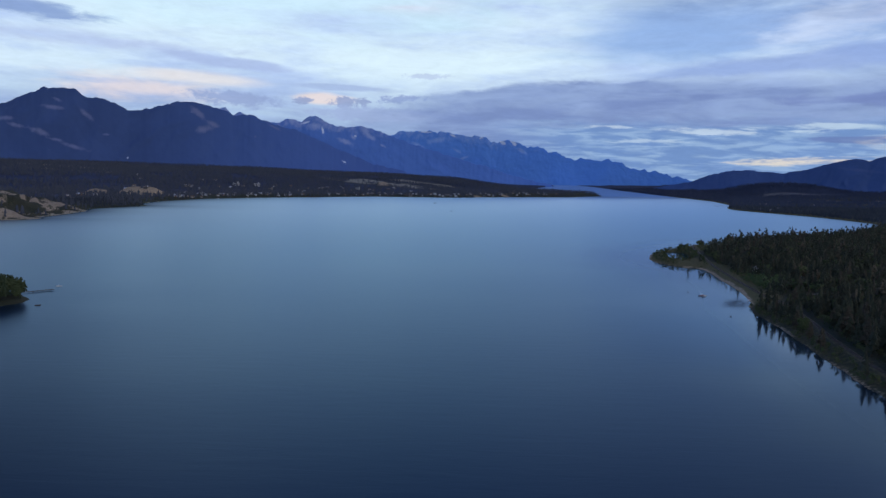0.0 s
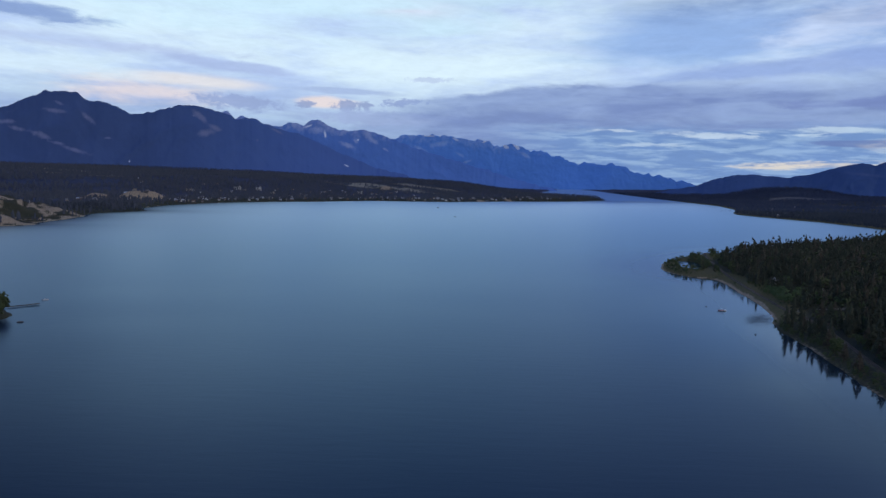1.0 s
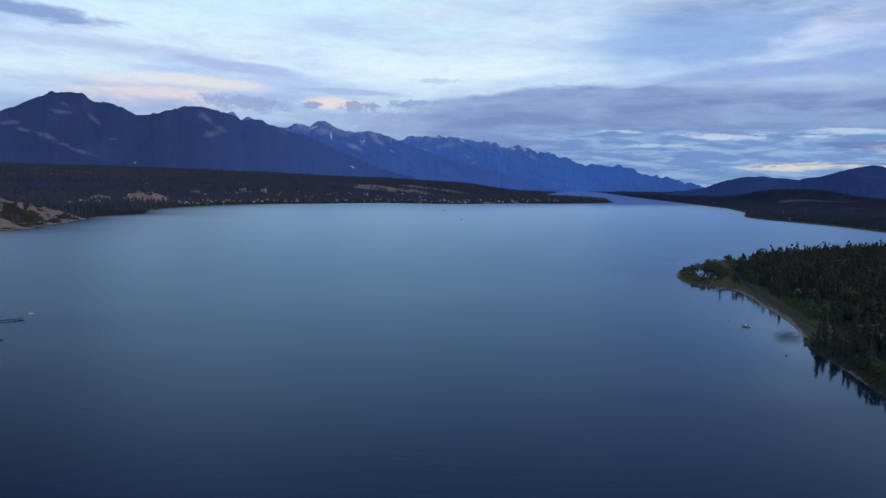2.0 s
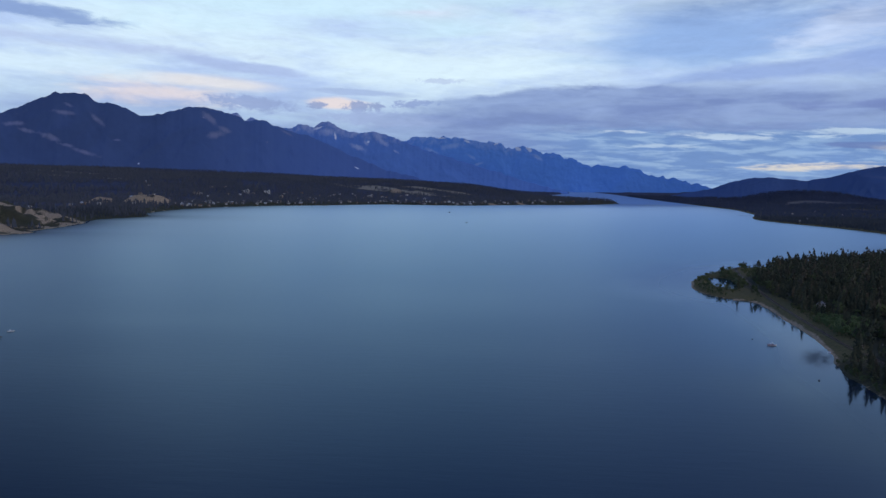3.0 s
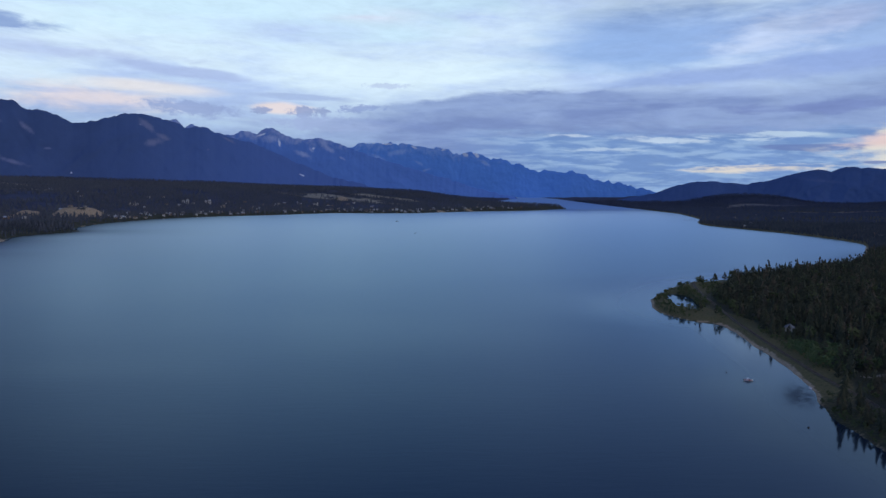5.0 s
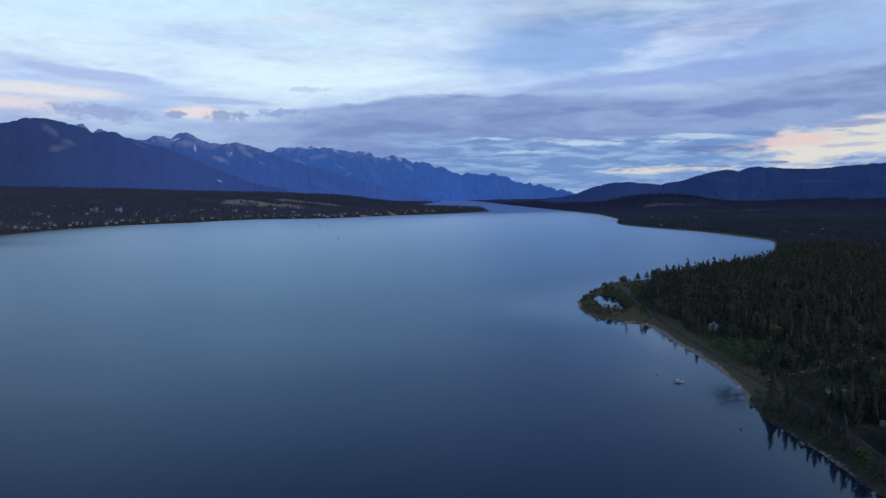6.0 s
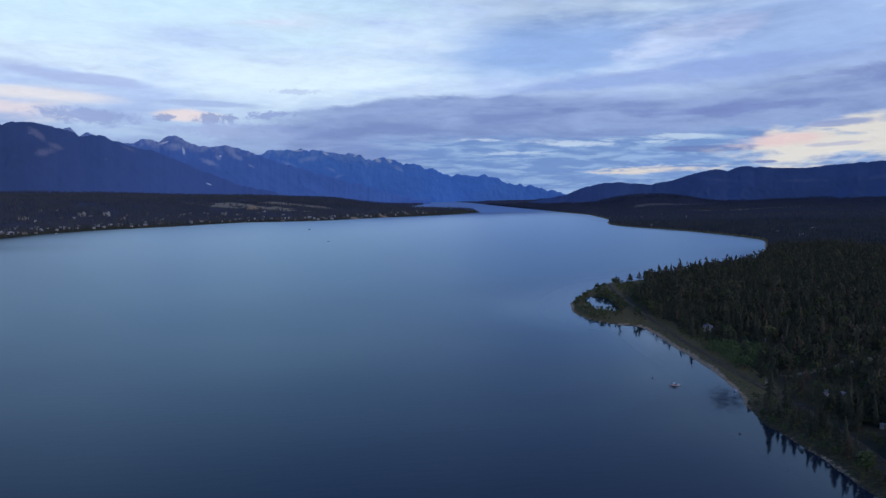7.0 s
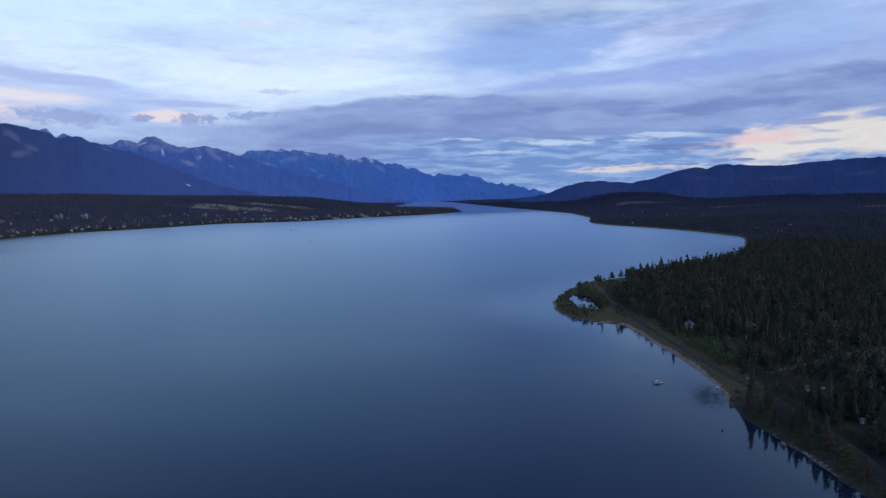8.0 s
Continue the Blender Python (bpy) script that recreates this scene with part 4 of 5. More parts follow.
# woods beyond the bay and over the right foothills
for box, gap in (((700, 2400, 900, 2600), 9.0), ((900, 4200, 2000, 5200), 18.0), ((1300, 6000, 5000, 9000), 26.0)):
    x, y = scatter(rng, box, gap)
    z, edge, r, l, p, lag, rail, sand, grass, field, bluff = cover(x, y)
    keep = (r > 6) & in_sight(x, y) & (field < 0.5) & ~((x < 900) & (y < 1300)) & (np.hypot(x, y) < (2700 if gap < 15 else 12000)) & ~((gap > 25) & (x > 2.2 * y - 7000))
    keep &= rng.uniform(0, 1, len(x)) < 0.9
    if gap > 15:
        keep &= np.hypot(x, y) >= 2700
    x, y, z = x[keep], y[keep], z[keep]
    stand("foothill_woods", rng, far_crowns, x, y, z, np.clip(rng.normal(10.5, 1.8, len(x)), 6, 15) * (1 if gap < 15 else 1.2 if gap < 25 else 1.6), HAZED_BAY_NEEDLES if gap < 15 else HAZED_DISTANT_NEEDLES, "dark conifer woods beyond the bay")

# woods of the left bank
for box, gap in (((-2200, 1000, 900, 4700), 12.5),):
    x, y = scatter(rng, box, gap)
    z, edge, r, l, p, lag, rail, sand, grass, field, bluff = cover(x, y)
    thick = fbm(x / 130, y / 130, 3, 81)
    keep = (l > 5) & in_sight(x, y) & (field < 0.45) & (sand < 0.4) & ~((bluff > 0.3) & (l < 150) & (thick < 0.62))
    keep &= rng.uniform(0, 1, len(x)) < np.where(l < 420, 0.72, 0.92) * smooth(thick, 0.24, 0.42)
    x, y, z = x[keep], y[keep], z[keep]
    stand("town_woods", rng, far_crowns, x, y, z, np.clip(rng.normal(12.5, 3.0, len(x)), 5, 20), HAZED_FAR_NEEDLES, "dark trees among the houses of the far shore")

x, y = scatter(rng, (-3600, 1500, 4300, 8000), 30.0)
z, edge, r, l, p, lag, rail, sand, grass, field, bluff = cover(x, y)
keep = (l > 8) & in_sight(x, y) & (field < 0.5)
x, y, z = x[keep], y[keep], z[keep]
stand("plain_woods", rng, far_crowns, x, y, z, np.clip(rng.normal(16, 4.0, len(x)), 7, 26), HAZED_DISTANT_NEEDLES, "dark woods on the plain below the mountains")

# the dark wooded head between the bluff and the cove of the town
x, y = scatter(rng, (-900, -660, 1485, 1790), 7.0)
z, edge, r, l, p, *_ = cover(x, y)
keep = (l > 3) & (l < 150) & (rng.uniform(0, 1, len(x)) < 0.45 + 0.8 * (fbm(x / 40, y / 40, 3, 63) - 0.3))
stand("head_woods", rng, mid_crowns, x[keep], y[keep], z[keep], np.clip(rng.normal(8.0, 2.2, keep.sum()), 3.5, 13), HAZED_BAY_NEEDLES, "dark conifers crowding a low head of the shore")

# scrub on the bluff
x, y = scatter(rng, (-900, -640, 1000, 1480), 6.0)
z, edge, r, l, p, lag, rail, sand, grass, field, bluff = cover(x, y)
keep = (l > 5) & (l < 170) & (bluff > 0.3) & (sand < 0.6) & (rng.uniform(0, 1, len(x)) < np.where(l < 34, 0.75, 0.22))
stand("bluff_scrub", rng, bush_crowns, x[keep], y[keep], z[keep], np.clip(rng.normal(2.8, 1.2, keep.sum()), 1.0, 6.0), SCRUB, "dull olive scrub on the sandy bluff")

# the wooded point near on the left
x, y = scatter(rng, (-420, -238, 330, 445), 5.0)
z, edge, r, l, p, *_ = cover(x, y)
keep = p > 2.0
stand("point_woods", rng, near_crowns[2:4] + [leafy(rng, 120, 0.6) for _ in range(3)], x[keep], y[keep], z[keep], np.clip(rng.normal(11, 2, keep.sum()), 4, 14), POINT_LEAVES, "green trees on a point of land beside a pier")

# bushes of the spit and of the bank below the railway
x, y = scatter(rng, (160, 330, 250, 900), 3.2)
z, edge, r, l, p, lag, rail, sand, grass, field, bluff = cover(x, y)
thick = fbm(x / 18, y / 18, 3, 91)
keep = (r > np.interp(y, [300, 440, 480], [1.2, 1.2, 3.5])) & (rail > 4.5) & (lag < -1.5) & (np.interp(y, [250, 430, 470, 690, 712, 860], [60, 60, 40, 40, 75, 75]) > r) & (thick > np.interp(y, [250, 440, 470, 680, 720, 900], [0.26, 0.34, 0.58, 0.56, 0.42, 0.46]))
keep &= (along(TRACK, x, y) > 4) & in_sight(x, y)
stand("shore_bushes", rng, bush_crowns, x[keep], y[keep], z[keep], np.clip(rng.normal(2.6, 1.1, keep.sum()), 1.0, 5.5), LEAVES, "olive green bushes along the sandy shore")

# a grove of young leafy trees beside the railway
x, y = scatter(rng, (205, 285, 470, 585), 3.6)
z, edge, r, l, p, lag, rail, *_ = cover(x, y)
spread = np.exp(-(((x - 243) / 26) ** 2 + ((y - 528) / 34) ** 2) ** 2) + 0.5 * (fbm(x / 15, y / 15, 3, 97) - 0.5)
keep = (spread > 0.42) & (rail > 5) & (x > 222 + 0.2 * (y - 515)) & (along(TRACK, x, y) > 4) & ~((np.abs(x - 268) < 9) & (np.abs(y - 553) < 6))
stand("leafy_grove", rng, bush_crowns, x[keep], y[keep], z[keep], np.clip(rng.normal(5.0, 1.4, keep.sum()), 2.0, 8.5), GROVE, "grove of young green leafy trees beside the railway")

# taller shrubs behind the lagoon of the spit
x, y = scatter(rng, (240, 300, 705, 850), 3.0)
z, edge, r, l, p, lag, rail, *_ = cover(x, y)
keep = (lag < -1.2) & (lag > -9) & (x > 250 + 0.16 * (y - 715)) & (rail > 4.5) & (rng.uniform(0, 1, len(x)) < 0.75)
stand("lagoon_shrubs", rng, bush_crowns, x[keep], y[keep], z[keep], np.clip(rng.normal(4.0, 1.2, keep.sum()), 1.8, 6.5), LEAVES, "dark green shrubs round the lagoon of the spit")

# lone trees on the outer corner of the spit
for tx, ty, th, kind in ((251, 809, 4.5, 5), (236, 770, 3.5, 5), (286, 863, 5.0, 5), (289, 867, 6.0, 3), (318, 892, 6.0, 5), (322, 895, 8.5, 3), (326, 898, 7.5, 4),
                         (345, 912, 9.5, 2), (349, 916, 8.0, 4), (362, 923, 10.0, 3), (373, 928, 9.0, 4), (395, 940, 11.0, 3)):
    tree = tagged(new("tree"), "leafy shrub-like tree on the grassy spit" if kind == 5 else "lone dark conifer at the outer corner of the spit", "tree", "lone trees of the spit")
    tree.empty_display_size = 0.2
    for name, me in (("trunk", trunk_mesh), ("crown", crown_meshes[kind])):
        new(name, me).parent = tree
    tree.matrix_world = Matrix.LocRotScale((tx, ty, float(cover(np.array([tx + 0.0]), np.array([ty + 0.0]))[0][0]) - 0.15), Euler((0, 0, tx)), (th * 1.5, th * 1.5, th))


# ---- railway, dirt track, weed ----
def part(name, bm, mat, parent=None, label=""):
    """One mesh object from a bmesh, under a thing or a part."""
    me = bpy.data.meshes.new(name)
    bm.to_mesh(me)
    bm.free()
    me.materials.append(mat)
    ob = new(name, me)
    if parent:
        ob.parent = parent
    return tagged(ob, label)


def box(bm, cx, cy, cz, sx, sy, sz, turn=0.0, bevel=0.0):
    """A box about a centre, with softened edges if asked."""
    made = bmesh.ops.create_cube(bm, size=1, matrix=Matrix.Translation((cx, cy, cz)) @ Matrix.Rotation(turn, 4, "Z") @ Matrix.Diagonal((sx, sy, sz, 1)))
    if bevel:
        edges = {e for v in made["verts"] for e in v.link_edges}
        bmesh.ops.bevel(bm, geom=list(edges), offset=bevel, segments=1, affect="EDGES")
    return bm


def land_at(x, y):
    return cover(np.atleast_1d(np.asarray(x, float)), np.atleast_1d(np.asarray(y, float)))[0]


def ribbon(line, profile, lift):
    """A strip swept along a line over the land: profile is a row of offsets across and heights."""
    t = np.gradient(line, axis=0)
    t /= np.linalg.norm(t, axis=1)[:, None]
    across = np.stack([t[:, 1], -t[:, 0]], -1)
    z = land_at(line[:, 0], line[:, 1])
    z = np.convolve(np.pad(z, 3, mode="edge"), np.ones(7) / 7, "valid") + lift
    p = np.array(profile, float)
    v = np.concatenate([np.stack([line[:, 0] + across[:, 0] * o, line[:, 1] + across[:, 1] * o, z + h], -1)[:, None] for o, h in p], 1)
    return v.reshape(-1, 3), grid_faces(len(line), len(p)), across, z


main = RAILWAY[: 14 * 10]
bed_v, bed_f, across, bed_z = ribbon(main, [(-3.0, -1.0), (-1.5, 0.22), (1.5, 0.22), (3.0, -1.0)], 0.15)
tagged(new("rail_bed", mesh_of("rail_bed", bed_v, bed_f, BALLAST)), "brown-grey ballast bank of the lakeside railway", "railway", kind="structure")
railway = tagged(new("railway_track"), "single rusty railway track on timber sleepers along the shore", "railway track")
for side in (-0.72, 0.72):
    v, f, _, _ = ribbon(main, [(side - 0.05, 0.36), (side - 0.04, 0.56), (side + 0.04, 0.56), (side + 0.05, 0.36)], 0.15)
    rail = new("rail", mesh_of("rail", v, f, STEEL))
    rail.parent = railway
step = np.linalg.norm(np.diff(main, axis=0), axis=1)
dist = np.concatenate([[0], np.cumsum(step)])
one_tie, tie_bm = bmesh.new(), bmesh.new()
box(one_tie, 0, 0, 0, 2.5, 0.28, 0.16, 0, 0.02)
tie_mesh = bpy.data.meshes.new("sleeper")
one_tie.to_mesh(tie_mesh)
one_tie.free()
tie_mesh.materials.append(TIMBER)
for n, d in enumerate(np.arange(0.5, dist[-1], 1.2)):
    cx, cy, cz = (np.interp(d, dist, c) for c in (main[:, 0], main[:, 1], bed_z))
    k = min(np.searchsorted(dist, d), len(main) - 1)
    turn = math.atan2(across[k, 1], across[k, 0])
    if n < 300:
        tie = new("sleeper", tie_mesh)
        tie.parent, tie.location, tie.rotation_euler = railway, (cx, cy, cz + 0.33), (0, 0, turn)
    else:
        box(tie_bm, cx, cy, cz + 0.33, 2.5, 0.28, 0.16, turn)
tagged(part("sleeper_row", tie_bm, TIMBER, railway), kind="stuff")

v, f, _, _ = ribbon(spline(TRACK, 2), [(-1.9, -0.15), (-1.4, 0.12), (0, 0.16), (1.4, 0.12), (1.9, -0.15)], 0.12)
v[:, :2] += np.stack([fbm(v[:, 0] / 2.0, v[:, 1] / 2.0, 2, s) - 0.5 for s in (101, 103)], -1) * 1.8
tagged(new("dirt_road", mesh_of("dirt_road", v, f, DIRT)), "pale dirt road cut through the dark forest", "road", kind="structure")

rng = np.random.default_rng(9)
weed_bm = bmesh.new()
for _ in range(5500):
    u, w = 11.5 * rng.normal(), 4.0 * rng.normal()
    cx, cy = 189 + 0.42 * u + 0.9 * w, 456 + 0.9 * u - 0.42 * w
    if fbm(np.array([cx / 3.5]), np.array([cy / 3.5]), 3, 5)[0] < 0.24 + 0.24 * rng.uniform() or rng.uniform() > 0.10 + 0.017 * (u + 24):
        continue
    size = rng.uniform(0.10, 0.24)
    ring = [weed_bm.verts.new((cx + size * rng.uniform(0.6, 1.1) * math.cos(b), cy + 1.5 * size * rng.uniform(0.6, 1.1) * math.sin(b), 0.02 + 0.02 * rng.uniform())) for b in np.arange(6) * 1.0472]
    weed_bm.faces.new(ring)
tagged(part("weed_bed", weed_bm, WEED), "dark bed of water weed floating off the shore", "water weed", kind="stuff")


# ---- boats, buoys and piers ----
def hull_mesh(bm, length, beam, depth, sheer=0.15, sections=9):
    """An open boat's hull, bow towards +x, keel at z = 0, with a rail and a sole inside."""
    rows = []
    for k in range(sections):
        u = k / (sections - 1)
        half = beam / 2 * (1 - max(0, (u - 0.45) / 0.55) ** 2.2) * (0.86 + 0.14 * min(1, u * 3))
        half = max(half, 0.03)
        top, x0 = depth * (1 + sheer * u * u), (u - 0.5) * length
        rows.append([bm.verts.new((x0 + 0.06 * length * (u > 0.9) * hgt, s * half * w, hgt * top))
                     for s, w, hgt in ((-1, 0.9, 1.0), (-1, 1.0, 1.0), (-1, 0.8, 0.35), (0, 1, 0.0), (1, 0.8, 0.35), (1, 1.0, 1.0), (1, 0.9, 1.0), (1, 0.75, 0.45), (-1, 0.75, 0.45))])
    for a, b in zip(rows, rows[1:]):
        for i in range(9):
            bm.faces.new((a[i], a[(i + 1) % 9], b[(i + 1) % 9], b[i]))
    bm.faces.new(rows[0][::-1])
    bm.faces.new(rows[-1])
    return bm


def motorboat(x, y, turn, length, hull, trim, label):
    boat = tagged(new("motorboat"), label, "boat", "boats on the lake")
    beam, depth = length * 0.36, length * 0.17
    part("hull", hull_mesh(bmesh.new(), length, beam, depth), hull, boat)
    part("stripe", box(bmesh.new(), -0.1 * length, 0, depth * 0.86, length * 0.72, beam * 1.015, depth * 0.22, 0, 0.02), trim, boat, "coloured stripe round the hull")
    part("windscreen", box(box(bmesh.new(), 0.10 * length, 0, depth * 1.35, 0.05, beam * 0.8, depth * 0.7, 0, 0.01), 0.05 * length, 0.38 * beam, depth * 1.3, 0.3, 0.04, depth * 0.6, 0, 0.01), PANE, boat)
    for s in (-1, 1):
        part("seat", box(bmesh.new(), -0.12 * length, s * beam * 0.2, depth * 0.95, 0.5, 0.5, 0.45, 0, 0.06), hull, boat)
    part("canopy", box(bmesh.new(), -0.08 * length, 0, depth * 1.85, length * 0.30, beam * 0.86, 0.08, 0, 0.03), hull, boat)
    for sx in (-0.24, 0.08):
        for s in (-1, 1):
            part("canopy_post", box(bmesh.new(), sx * length, s * beam * 0.4, depth * 1.35, 0.04, 0.04, depth * 1.0), STEEL, boat)
    motor = part("motor", box(bmesh.new(), -0.54 * length, 0, depth * 1.1, 0.35, 0.3, 0.55, 0, 0.06), HULL_DARK, boat)
    part("propeller_leg", box(bmesh.new(), -0.54 * length, 0, depth * 0.35, 0.14, 0.10, depth * 1.1, 0, 0.02), HULL_DARK, motor)
    boat.matrix_world = pose(x, y, -0.18, 0, 0, turn)
    return boat


motorboat(178.5, 487.5, -6, 4.8, HULL_WHITE, HULL_RED, "white motorboat with red trim moored off the shore")
motorboat(-30, 2347, 160, 8.0, HULL_DARK, HULL_DARK, "dark motorboat crossing the open lake")
motorboat(18, 1750, 175, 5.0, HULL_DARK, HULL_DARK, "small dark boat far out on the lake")
motorboat(-251, 466, 30, 3.4, HULL_WHITE, HULL_WHITE, "white boat moored beyond the end of a pier")


def rowing_boat(x, y, z, turn):
    boat = tagged(new("rowing_boat"), "pale rowing boat drawn up on the sandy shore", "boat")
    part("hull", hull_mesh(bmesh.new(), 3.8, 1.3, 0.5), HULL_WHITE, boat)
    for u in (-0.8, 0.1, 0.9):
        part("thwart", box(bmesh.new(), u, 0, 0.40, 0.24, 1.0, 0.05, 0, 0.01), TIMBER, boat)
    boat.matrix_world = pose(x, y, z, 3, 0, turn)


rowing_boat(203.6, 472.5, 0.12, 70)


def buoy(x, y):
    b = tagged(new("mooring_buoy"), "small dark mooring buoy riding on the water", "buoy", "mooring buoys")
    ball = bmesh.new()
    bmesh.ops.create_uvsphere(ball, u_segments=12, v_segments=8, radius=0.45, matrix=Matrix.Diagonal((1, 1, 0.8, 1)))
    part("float", ball, HULL_DARK, b)
    top = bmesh.new()
    bmesh.ops.create_cone(top, cap_ends=True, segments=8, radius1=0.08, radius2=0.06, depth=0.4, matrix=Matrix.Translation((0, 0, 0.5)))
    part("eye_post", top, STEEL, b)
    b.matrix_world = pose(x, y, 0.08)


buoy(174, 504)
buoy(168, 412)


def pier(x0, y0, x1, y1, width, label, stage=0.0, every=2.5):
    """A timber pier on posts, planked across, with a wider stage at its end."""
    thing = tagged(new("pier"), label, "pier")
    span, turn = math.hypot(x1 - x0, y1 - y0), math.atan2(y1 - y0, x1 - x0)
    beams = bmesh.new()
    for s in (-0.35, 0.35):
        box(beams, span / 2, s * width, 0.62, span, 0.14, 0.2)
    part("beam", beams, TIMBER, thing)
    plank = bmesh.new()
    box(plank, 0, 0, 0, 0.5, width, 0.06)
    me = bpy.data.meshes.new("plank")
    plank.to_mesh(me)
    plank.free()
    me.materials.append(TIMBER)
    for k in range(int(span / 0.56)):
        ob = new("plank", me)
        ob.parent, ob.location = thing, (0.28 + 0.56 * k, 0, 0.76)
    if stage:
        part("stage", box(bmesh.new(), span + stage / 2, 0, 0.74, stage, width * 2.2, 0.12, 0, 0.02), TIMBER, thing)
    for k in np.arange(0.5, span + stage, every):
        for s in (-0.42, 0.42):
            post = bmesh.new()
            bmesh.ops.create_cone(post, cap_ends=True, segments=8, radius1=0.11, radius2=0.10, depth=3.4, matrix=Matrix.Translation((k, s * width, -0.7)))
            part("post", post, TIMBER, thing)
    thing.matrix_world = pose(x0, y0, 0, 0, 0, math.degrees(turn))


pier(-262, 431, -249, 446, 1.6, "narrow timber pier running out from a wooded point", 5.0)
pier(1100, 2757, 1050, 2782, 2.4, "dark timber jetty far down the lake shore", 8.0, 5.0)

raft = tagged(new("swim_raft"), "dark timber swimming raft afloat off the point", "raft")
part("deck", box(bmesh.new(), 0, 0, 0.32, 3.0, 2.4, 0.12, 0, 0.02), TIMBER, raft)
for s in (-1, 1):
    part("float", box(bmesh.new(), 0, s * 0.85, 0.08, 2.8, 0.5, 0.4, 0, 0.1), HULL_DARK, raft)
raft.matrix_world = pose(-226, 397, 0, 0, 0, 20)


# ---- houses ----
def house(x, y, turn, w, d, h, wall, roof, label, group="", windows=2, lift=0.0):
    """A gabled house: walls, roof with eaves, a door, windows with frames, a chimney."""
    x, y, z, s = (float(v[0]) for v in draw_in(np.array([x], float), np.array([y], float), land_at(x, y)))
    thing = tagged(new("house"), label, "house", group)
    rise = 0.32 * d
    bm = bmesh.new()
    prof = [(-d / 2, -0.8), (d / 2, -0.8), (d / 2, h), (0, h + rise), (-d / 2, h)]
    ends = [[bm.verts.new((sx * w / 2, a, b)) for a, b in prof] for sx in (-1, 1)]
    bm.faces.new(ends[0][::-1])
    bm.faces.new(ends[1])
    for k in range(5):
        bm.faces.new((ends[0][k], ends[0][(k + 1) % 5], ends[1][(k + 1) % 5], ends[1][k]))
    walls = part("wall", bm, wall, thing)
    over, thick = 0.5, 0.22
    for s2 in (-1, 1):
        bm = bmesh.new()
        run = math.hypot(d / 2 + over, rise * (1 + 2 * over / d))
        tilt = math.atan2(rise, d / 2)
        bmesh.ops.create_cube(bm, size=1, matrix=Matrix.Translation((0, s2 * (d / 4 + over / 2), h + rise / 2 - rise * over / d + thick * 0.7)) @ Matrix.Rotation(-s2 * tilt, 4, "X") @ Matrix.Diagonal((w + 2 * over, run, thick, 1)))
        part("roof", bm, roof, thing)
    part("chimney", box(bmesh.new(), w * 0.22, d * 0.12, h + rise * 0.95, 0.7, 0.7, 1.6, 0, 0.03), BALLAST, thing)
    part("door", box(bmesh.new(), -w * 0.25, -d / 2 - 0.02, 1.05, 0.95, 0.08, 2.1, 0, 0.01), TIMBER, thing)
    for k in range(windows):
        wx = w * (-0.02 + 0.27 * k)
        frame_ob = part("window", box(bmesh.new(), wx, -d / 2 - 0.02, h * 0.55, 1.5, 0.08, 1.3, 0, 0.01), HULL_WHITE, thing)
        part("pane", box(bmesh.new(), wx, -d / 2 - 0.065, h * 0.55, 1.3, 0.03, 1.1), PANE, frame_ob)
    thing.matrix_world = Matrix.LocRotScale((x, y, z + lift), Euler((0, 0, radians(turn))), (s, s, s))
    return thing


def shed(x, y, turn, w, d, h, wall, roof, label):
    thing = tagged(new("shed"), label, "shed")
    part("wall", box(bmesh.new(), 0, 0, h / 2 - 0.3, w, d, h + 0.6, 0, 0.02), wall, thing)
    part("roof", box(bmesh.new(), 0, 0, h + 0.1, w + 0.5, d + 0.5, 0.18, 0, 0.03), roof, thing)
    part("door", box(bmesh.new(), 0, -d / 2 - 0.02, 1.0, 0.9, 0.06, 2.0, 0, 0.01), TIMBER, thing)
    thing.matrix_world = pose(x, y, float(land_at(x, y)[0]), 0, 0, turn)


house(266, 607, 62, 7, 5.5, 3.4, WALLS[0], ROOFS[0], "pale gabled house half hidden in the forest")
shed(235, 446, 20, 3.6, 2.4, 2.3, WALLS[0], ROOFS[0], "pale cabin in a clearing above the railway")
shed(239.5, 441, 35, 3.6, 2.3, 2.4, WALLS[0], ROOFS[0], "pale trailer parked in a forest clearing")
shed(224, 399, 10, 1.8, 1.6, 2.0, WALLS[0], ROOFS[0], "little white shed among the bank trees")
shed(224, 391.5, 50, 3.2, 2.2, 2.3, WALLS[0], ROOFS[0], "pale shed with a grey roof beside the railway")
shed(282, 563, 5, 1.8, 1.5, 2.0, WALLS[0], ROOFS[2], "white shed at the edge of a meadow")
shed(221.5, 473, 40, 1.8, 1.5, 1.8, WALLS[1], ROOFS[1], "tan hut beside the railway bank")



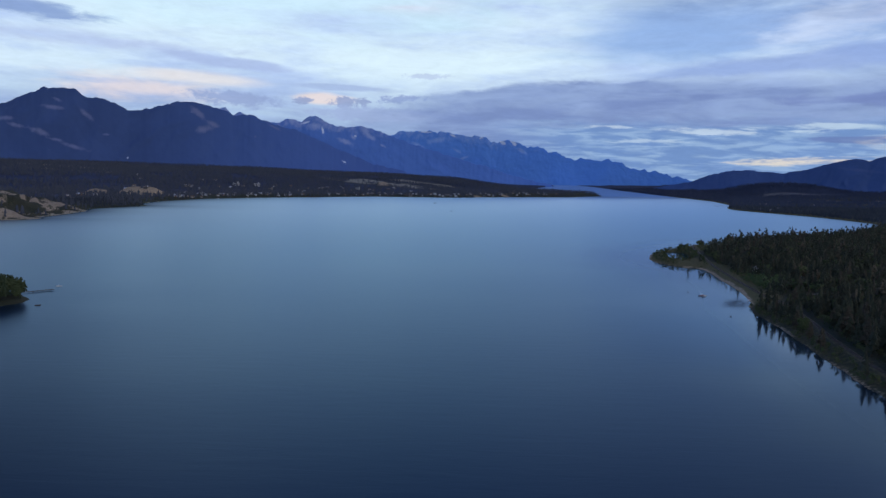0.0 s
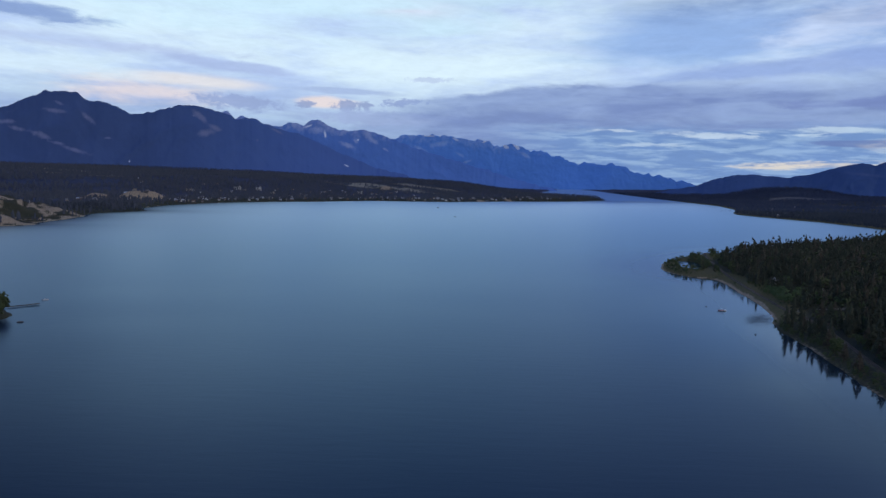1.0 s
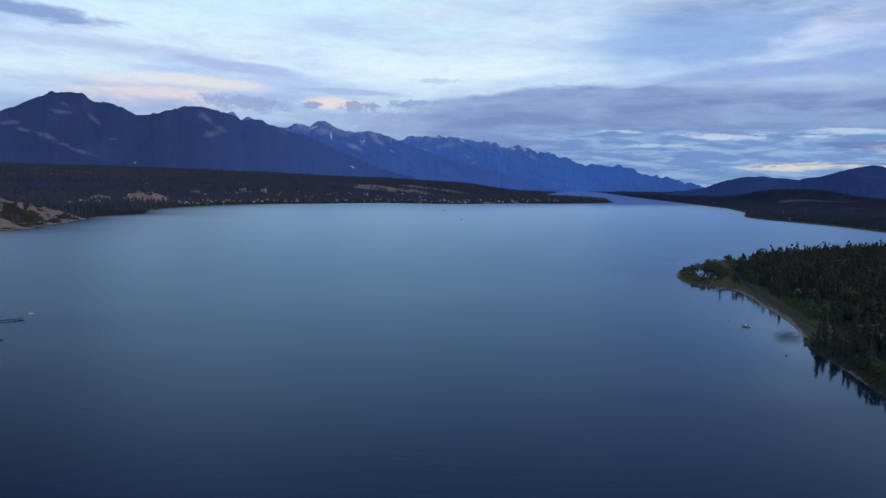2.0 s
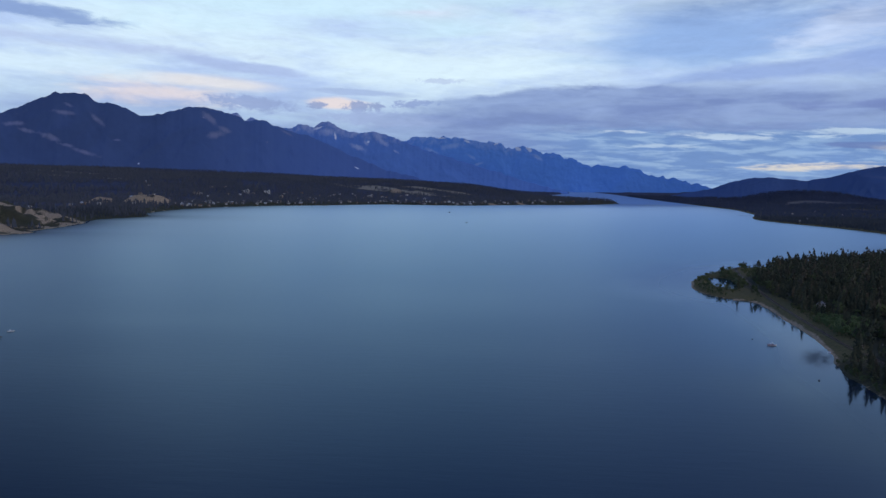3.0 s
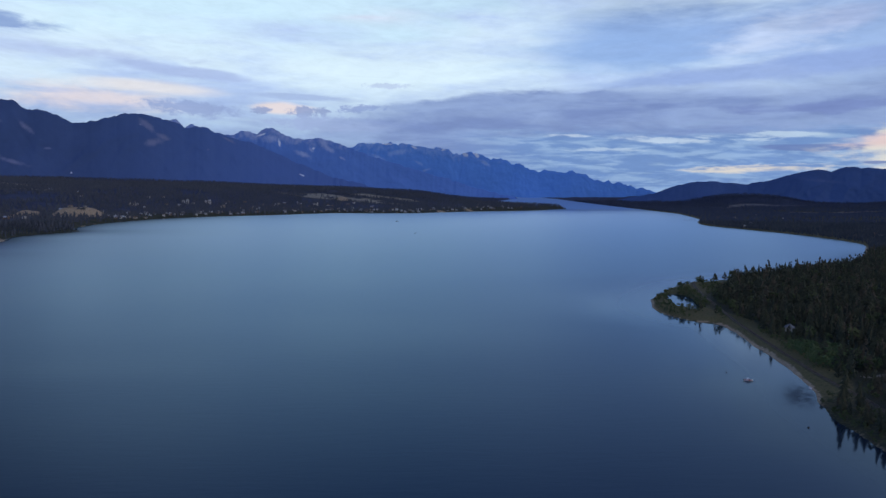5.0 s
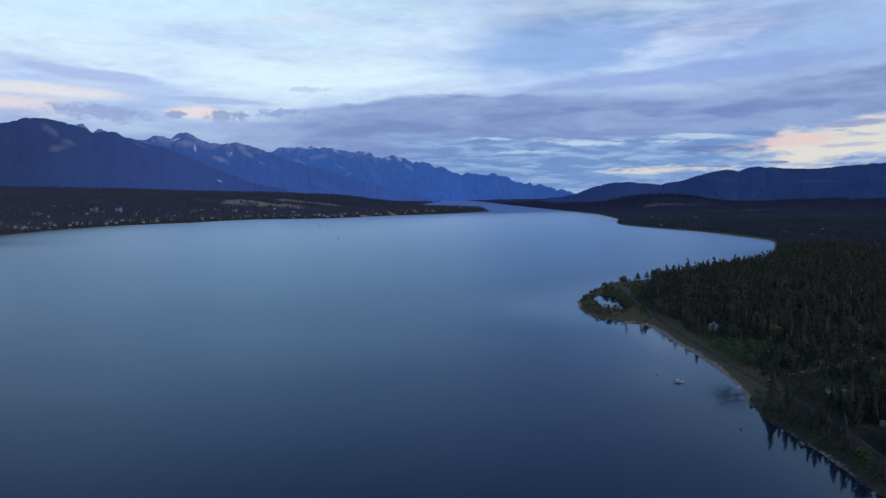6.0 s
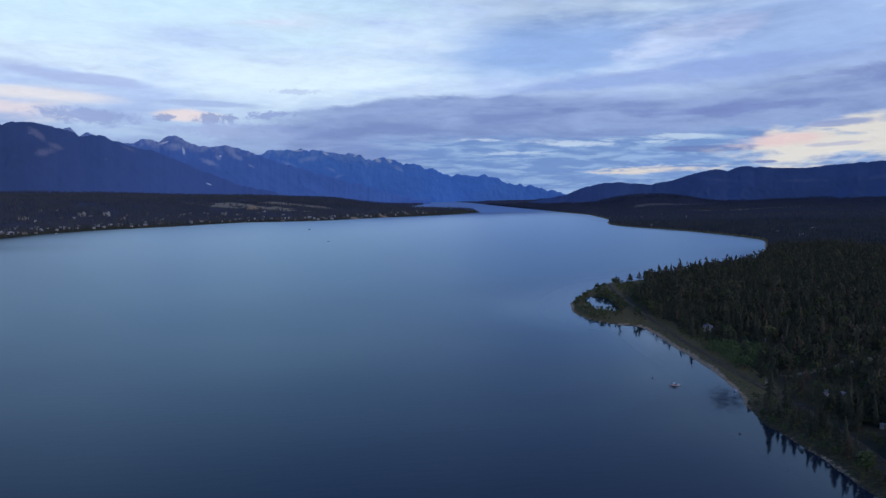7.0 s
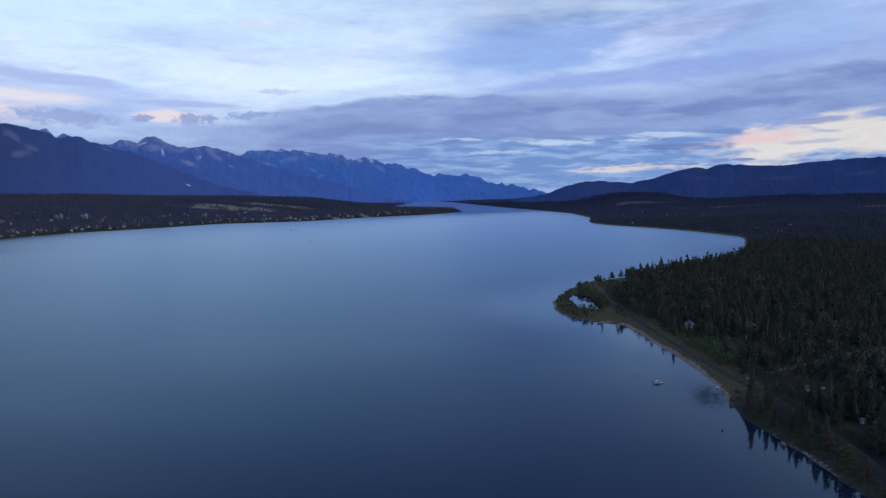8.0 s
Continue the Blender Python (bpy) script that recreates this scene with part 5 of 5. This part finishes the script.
def lodge(x, y, turn, w, d, floors, wall, roof, label):
    """A large building of several floors: body, overhanging roof, rows of windows, a stair tower."""
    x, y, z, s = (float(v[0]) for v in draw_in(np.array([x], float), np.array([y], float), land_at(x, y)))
    thing = tagged(new("apartment_building"), label, "building", "large buildings of the lake town")
    h = 3.0 * floors
    part("wall", box(bmesh.new(), 0, 0, h / 2 - 1.0, w, d, h + 2.0, 0, 0.05), wall, thing)
    part("roof", box(bmesh.new(), 0, 0, h + 0.2, w + 1.0, d + 1.0, 0.5, 0, 0.1), roof, thing)
    part("stair_tower", box(bmesh.new(), w * 0.3, 0, h * 0.5 + 2.2, d * 0.45, d * 0.45, h + 4.4, 0, 0.05), wall, thing)
    for level in range(floors):
        for k in np.arange(-w / 2 + 2.0, w / 2 - 1.0, 4.0):
            frame_ob = part("window", box(bmesh.new(), k, -d / 2 - 0.03, 3.0 * level + 1.7, 2.2, 0.1, 1.6), HULL_WHITE, thing)
            part("pane", box(bmesh.new(), k, -d / 2 - 0.09, 3.0 * level + 1.7, 2.0, 0.03, 1.4), PANE, frame_ob)
    thing.matrix_world = Matrix.LocRotScale((x, y, z), Euler((0, 0, radians(turn))), (s, s, s))


lodge(-835, 2890, -10, 26, 12, 4, WALLS[0], ROOFS[0], "pale four-storey building with a stair tower above the trees")
lodge(-770, 2960, 8, 22, 12, 4, WALLS[0], ROOFS[2], "pale four-storey building with a metal roof above the trees")
lodge(-690, 2860, -20, 18, 11, 3, WALLS[1], ROOFS[1], "tan three-storey building with a brown roof above the trees")
lodge(-960, 2700, 14, 20, 11, 3, WALLS[1], ROOFS[0], "tan three-storey building with a grey roof among trees")
lodge(-400, 3330, 5, 24, 12, 3, WALLS[0], ROOFS[0], "pale three-storey building with a grey roof near the field")


def dock(x, y, turn, span):
    """A low timber dock with posts, running out from the shore of the town."""
    thing = tagged(new("dock"), "low grey timber dock on the town's shore", "dock", "docks of the lake town")
    part("deck", box(bmesh.new(), span / 2, 0, 0.55, span, 2.4, 0.16, 0, 0.02), TIMBER, thing)
    part("stage", box(bmesh.new(), span + 2, 0, 0.53, 4.0, 7.0, 0.16, 0, 0.02), TIMBER, thing)
    for k in np.arange(1.0, span + 3, 5.0):
        for side in (-1.1, 1.1):
            part("post", box(bmesh.new(), k, side, -0.2, 0.25, 0.25, 2.6, 0, 0.03), TIMBER, thing)
    thing.matrix_world = pose(x, y, 0, 0, 0, turn)


rng = np.random.default_rng(33)
shore_line = LEFT[(LEFT[:, 1] > 2080) & (LEFT[:, 1] < 3900) & (LEFT[:, 0] > -790) & (LEFT[:, 0] < 720)]
for k in range(3, len(shore_line) - 3, 5):
    (ax, ay), (bx, by) = shore_line[k - 1], shore_line[k + 1]
    out = math.degrees(math.atan2(by - ay, bx - ax)) - 90
    jut = rng.uniform(10, 24)
    nx, ny = math.cos(radians(out)), math.sin(radians(out))
    dock(shore_line[k, 0] - 4 * nx, shore_line[k, 1] - 4 * ny, out + rng.uniform(-8, 8), jut + 4)
    if rng.uniform() < 0.75:
        motorboat(shore_line[k, 0] + (jut + 1) * nx - 6 * ny, shore_line[k, 1] + (jut + 1) * ny + 6 * nx, out, rng.uniform(5.5, 8.0), HULL_WHITE, HULL_WHITE if rng.uniform() < 0.6 else HULL_DARK,
                  "white motorboat moored at a dock of the town")

# the town on the left bank, and scattered farms beyond the bay
rng = np.random.default_rng(21)
spots = []
for (cx, cy), (sx, sy), count in (((-830, 2230), (110, 130), 26), ((-640, 2640), (90, 90), 14), ((-420, 2930), (110, 70), 14), ((-380, 3230), (170, 130), 26),
                                  ((60, 3330), (150, 80), 12), ((430, 3720), (140, 70), 7), ((-900, 1900), (70, 120), 6), ((-900, 2900), (160, 160), 14),
                                  ((1180, 1800), (90, 160), 5), ((1100, 2300), (90, 120), 5), ((1330, 2900), (110, 120), 5)):
    spots += [(cx + sx * rng.normal(), cy + sy * rng.normal()) for _ in range(count)]
# a close row of houses behind the docks
for k in range(2, len(shore_line) - 1):
    (ax, ay), (bx, by) = shore_line[k - 1], shore_line[k]
    span = math.hypot(bx - ax, by - ay)
    for back in (rng.uniform(16, 34), rng.uniform(50, 95)):
        if rng.uniform() < 0.5:
            f = rng.uniform(0, 1)
            spots.append((ax + f * (bx - ax) - back * (by - ay) / span, ay + f * (by - ay) + back * (bx - ax) / span))
px, py = np.array(spots).T
z, edge, *_ = cover(px, py)
for k in np.flatnonzero(edge > 9):
    w = rng.uniform(6, 12)
    wall = int(rng.choice(3, p=(0.40, 0.35, 0.25)))
    roof = int(rng.choice(3, p=(0.45, 0.3, 0.25)))
    house(px[k], py[k], rng.uniform(-40, 40), w, w * rng.uniform(0.6, 0.8), rng.uniform(2.8, 5.2), WALLS[wall], ROOFS[roof],
          ("pale", "tan", "brown")[wall] + " house with a " + ("grey", "brown", "pale metal")[roof] + " roof among shore trees", "houses of the lake town", 3, 0.3)
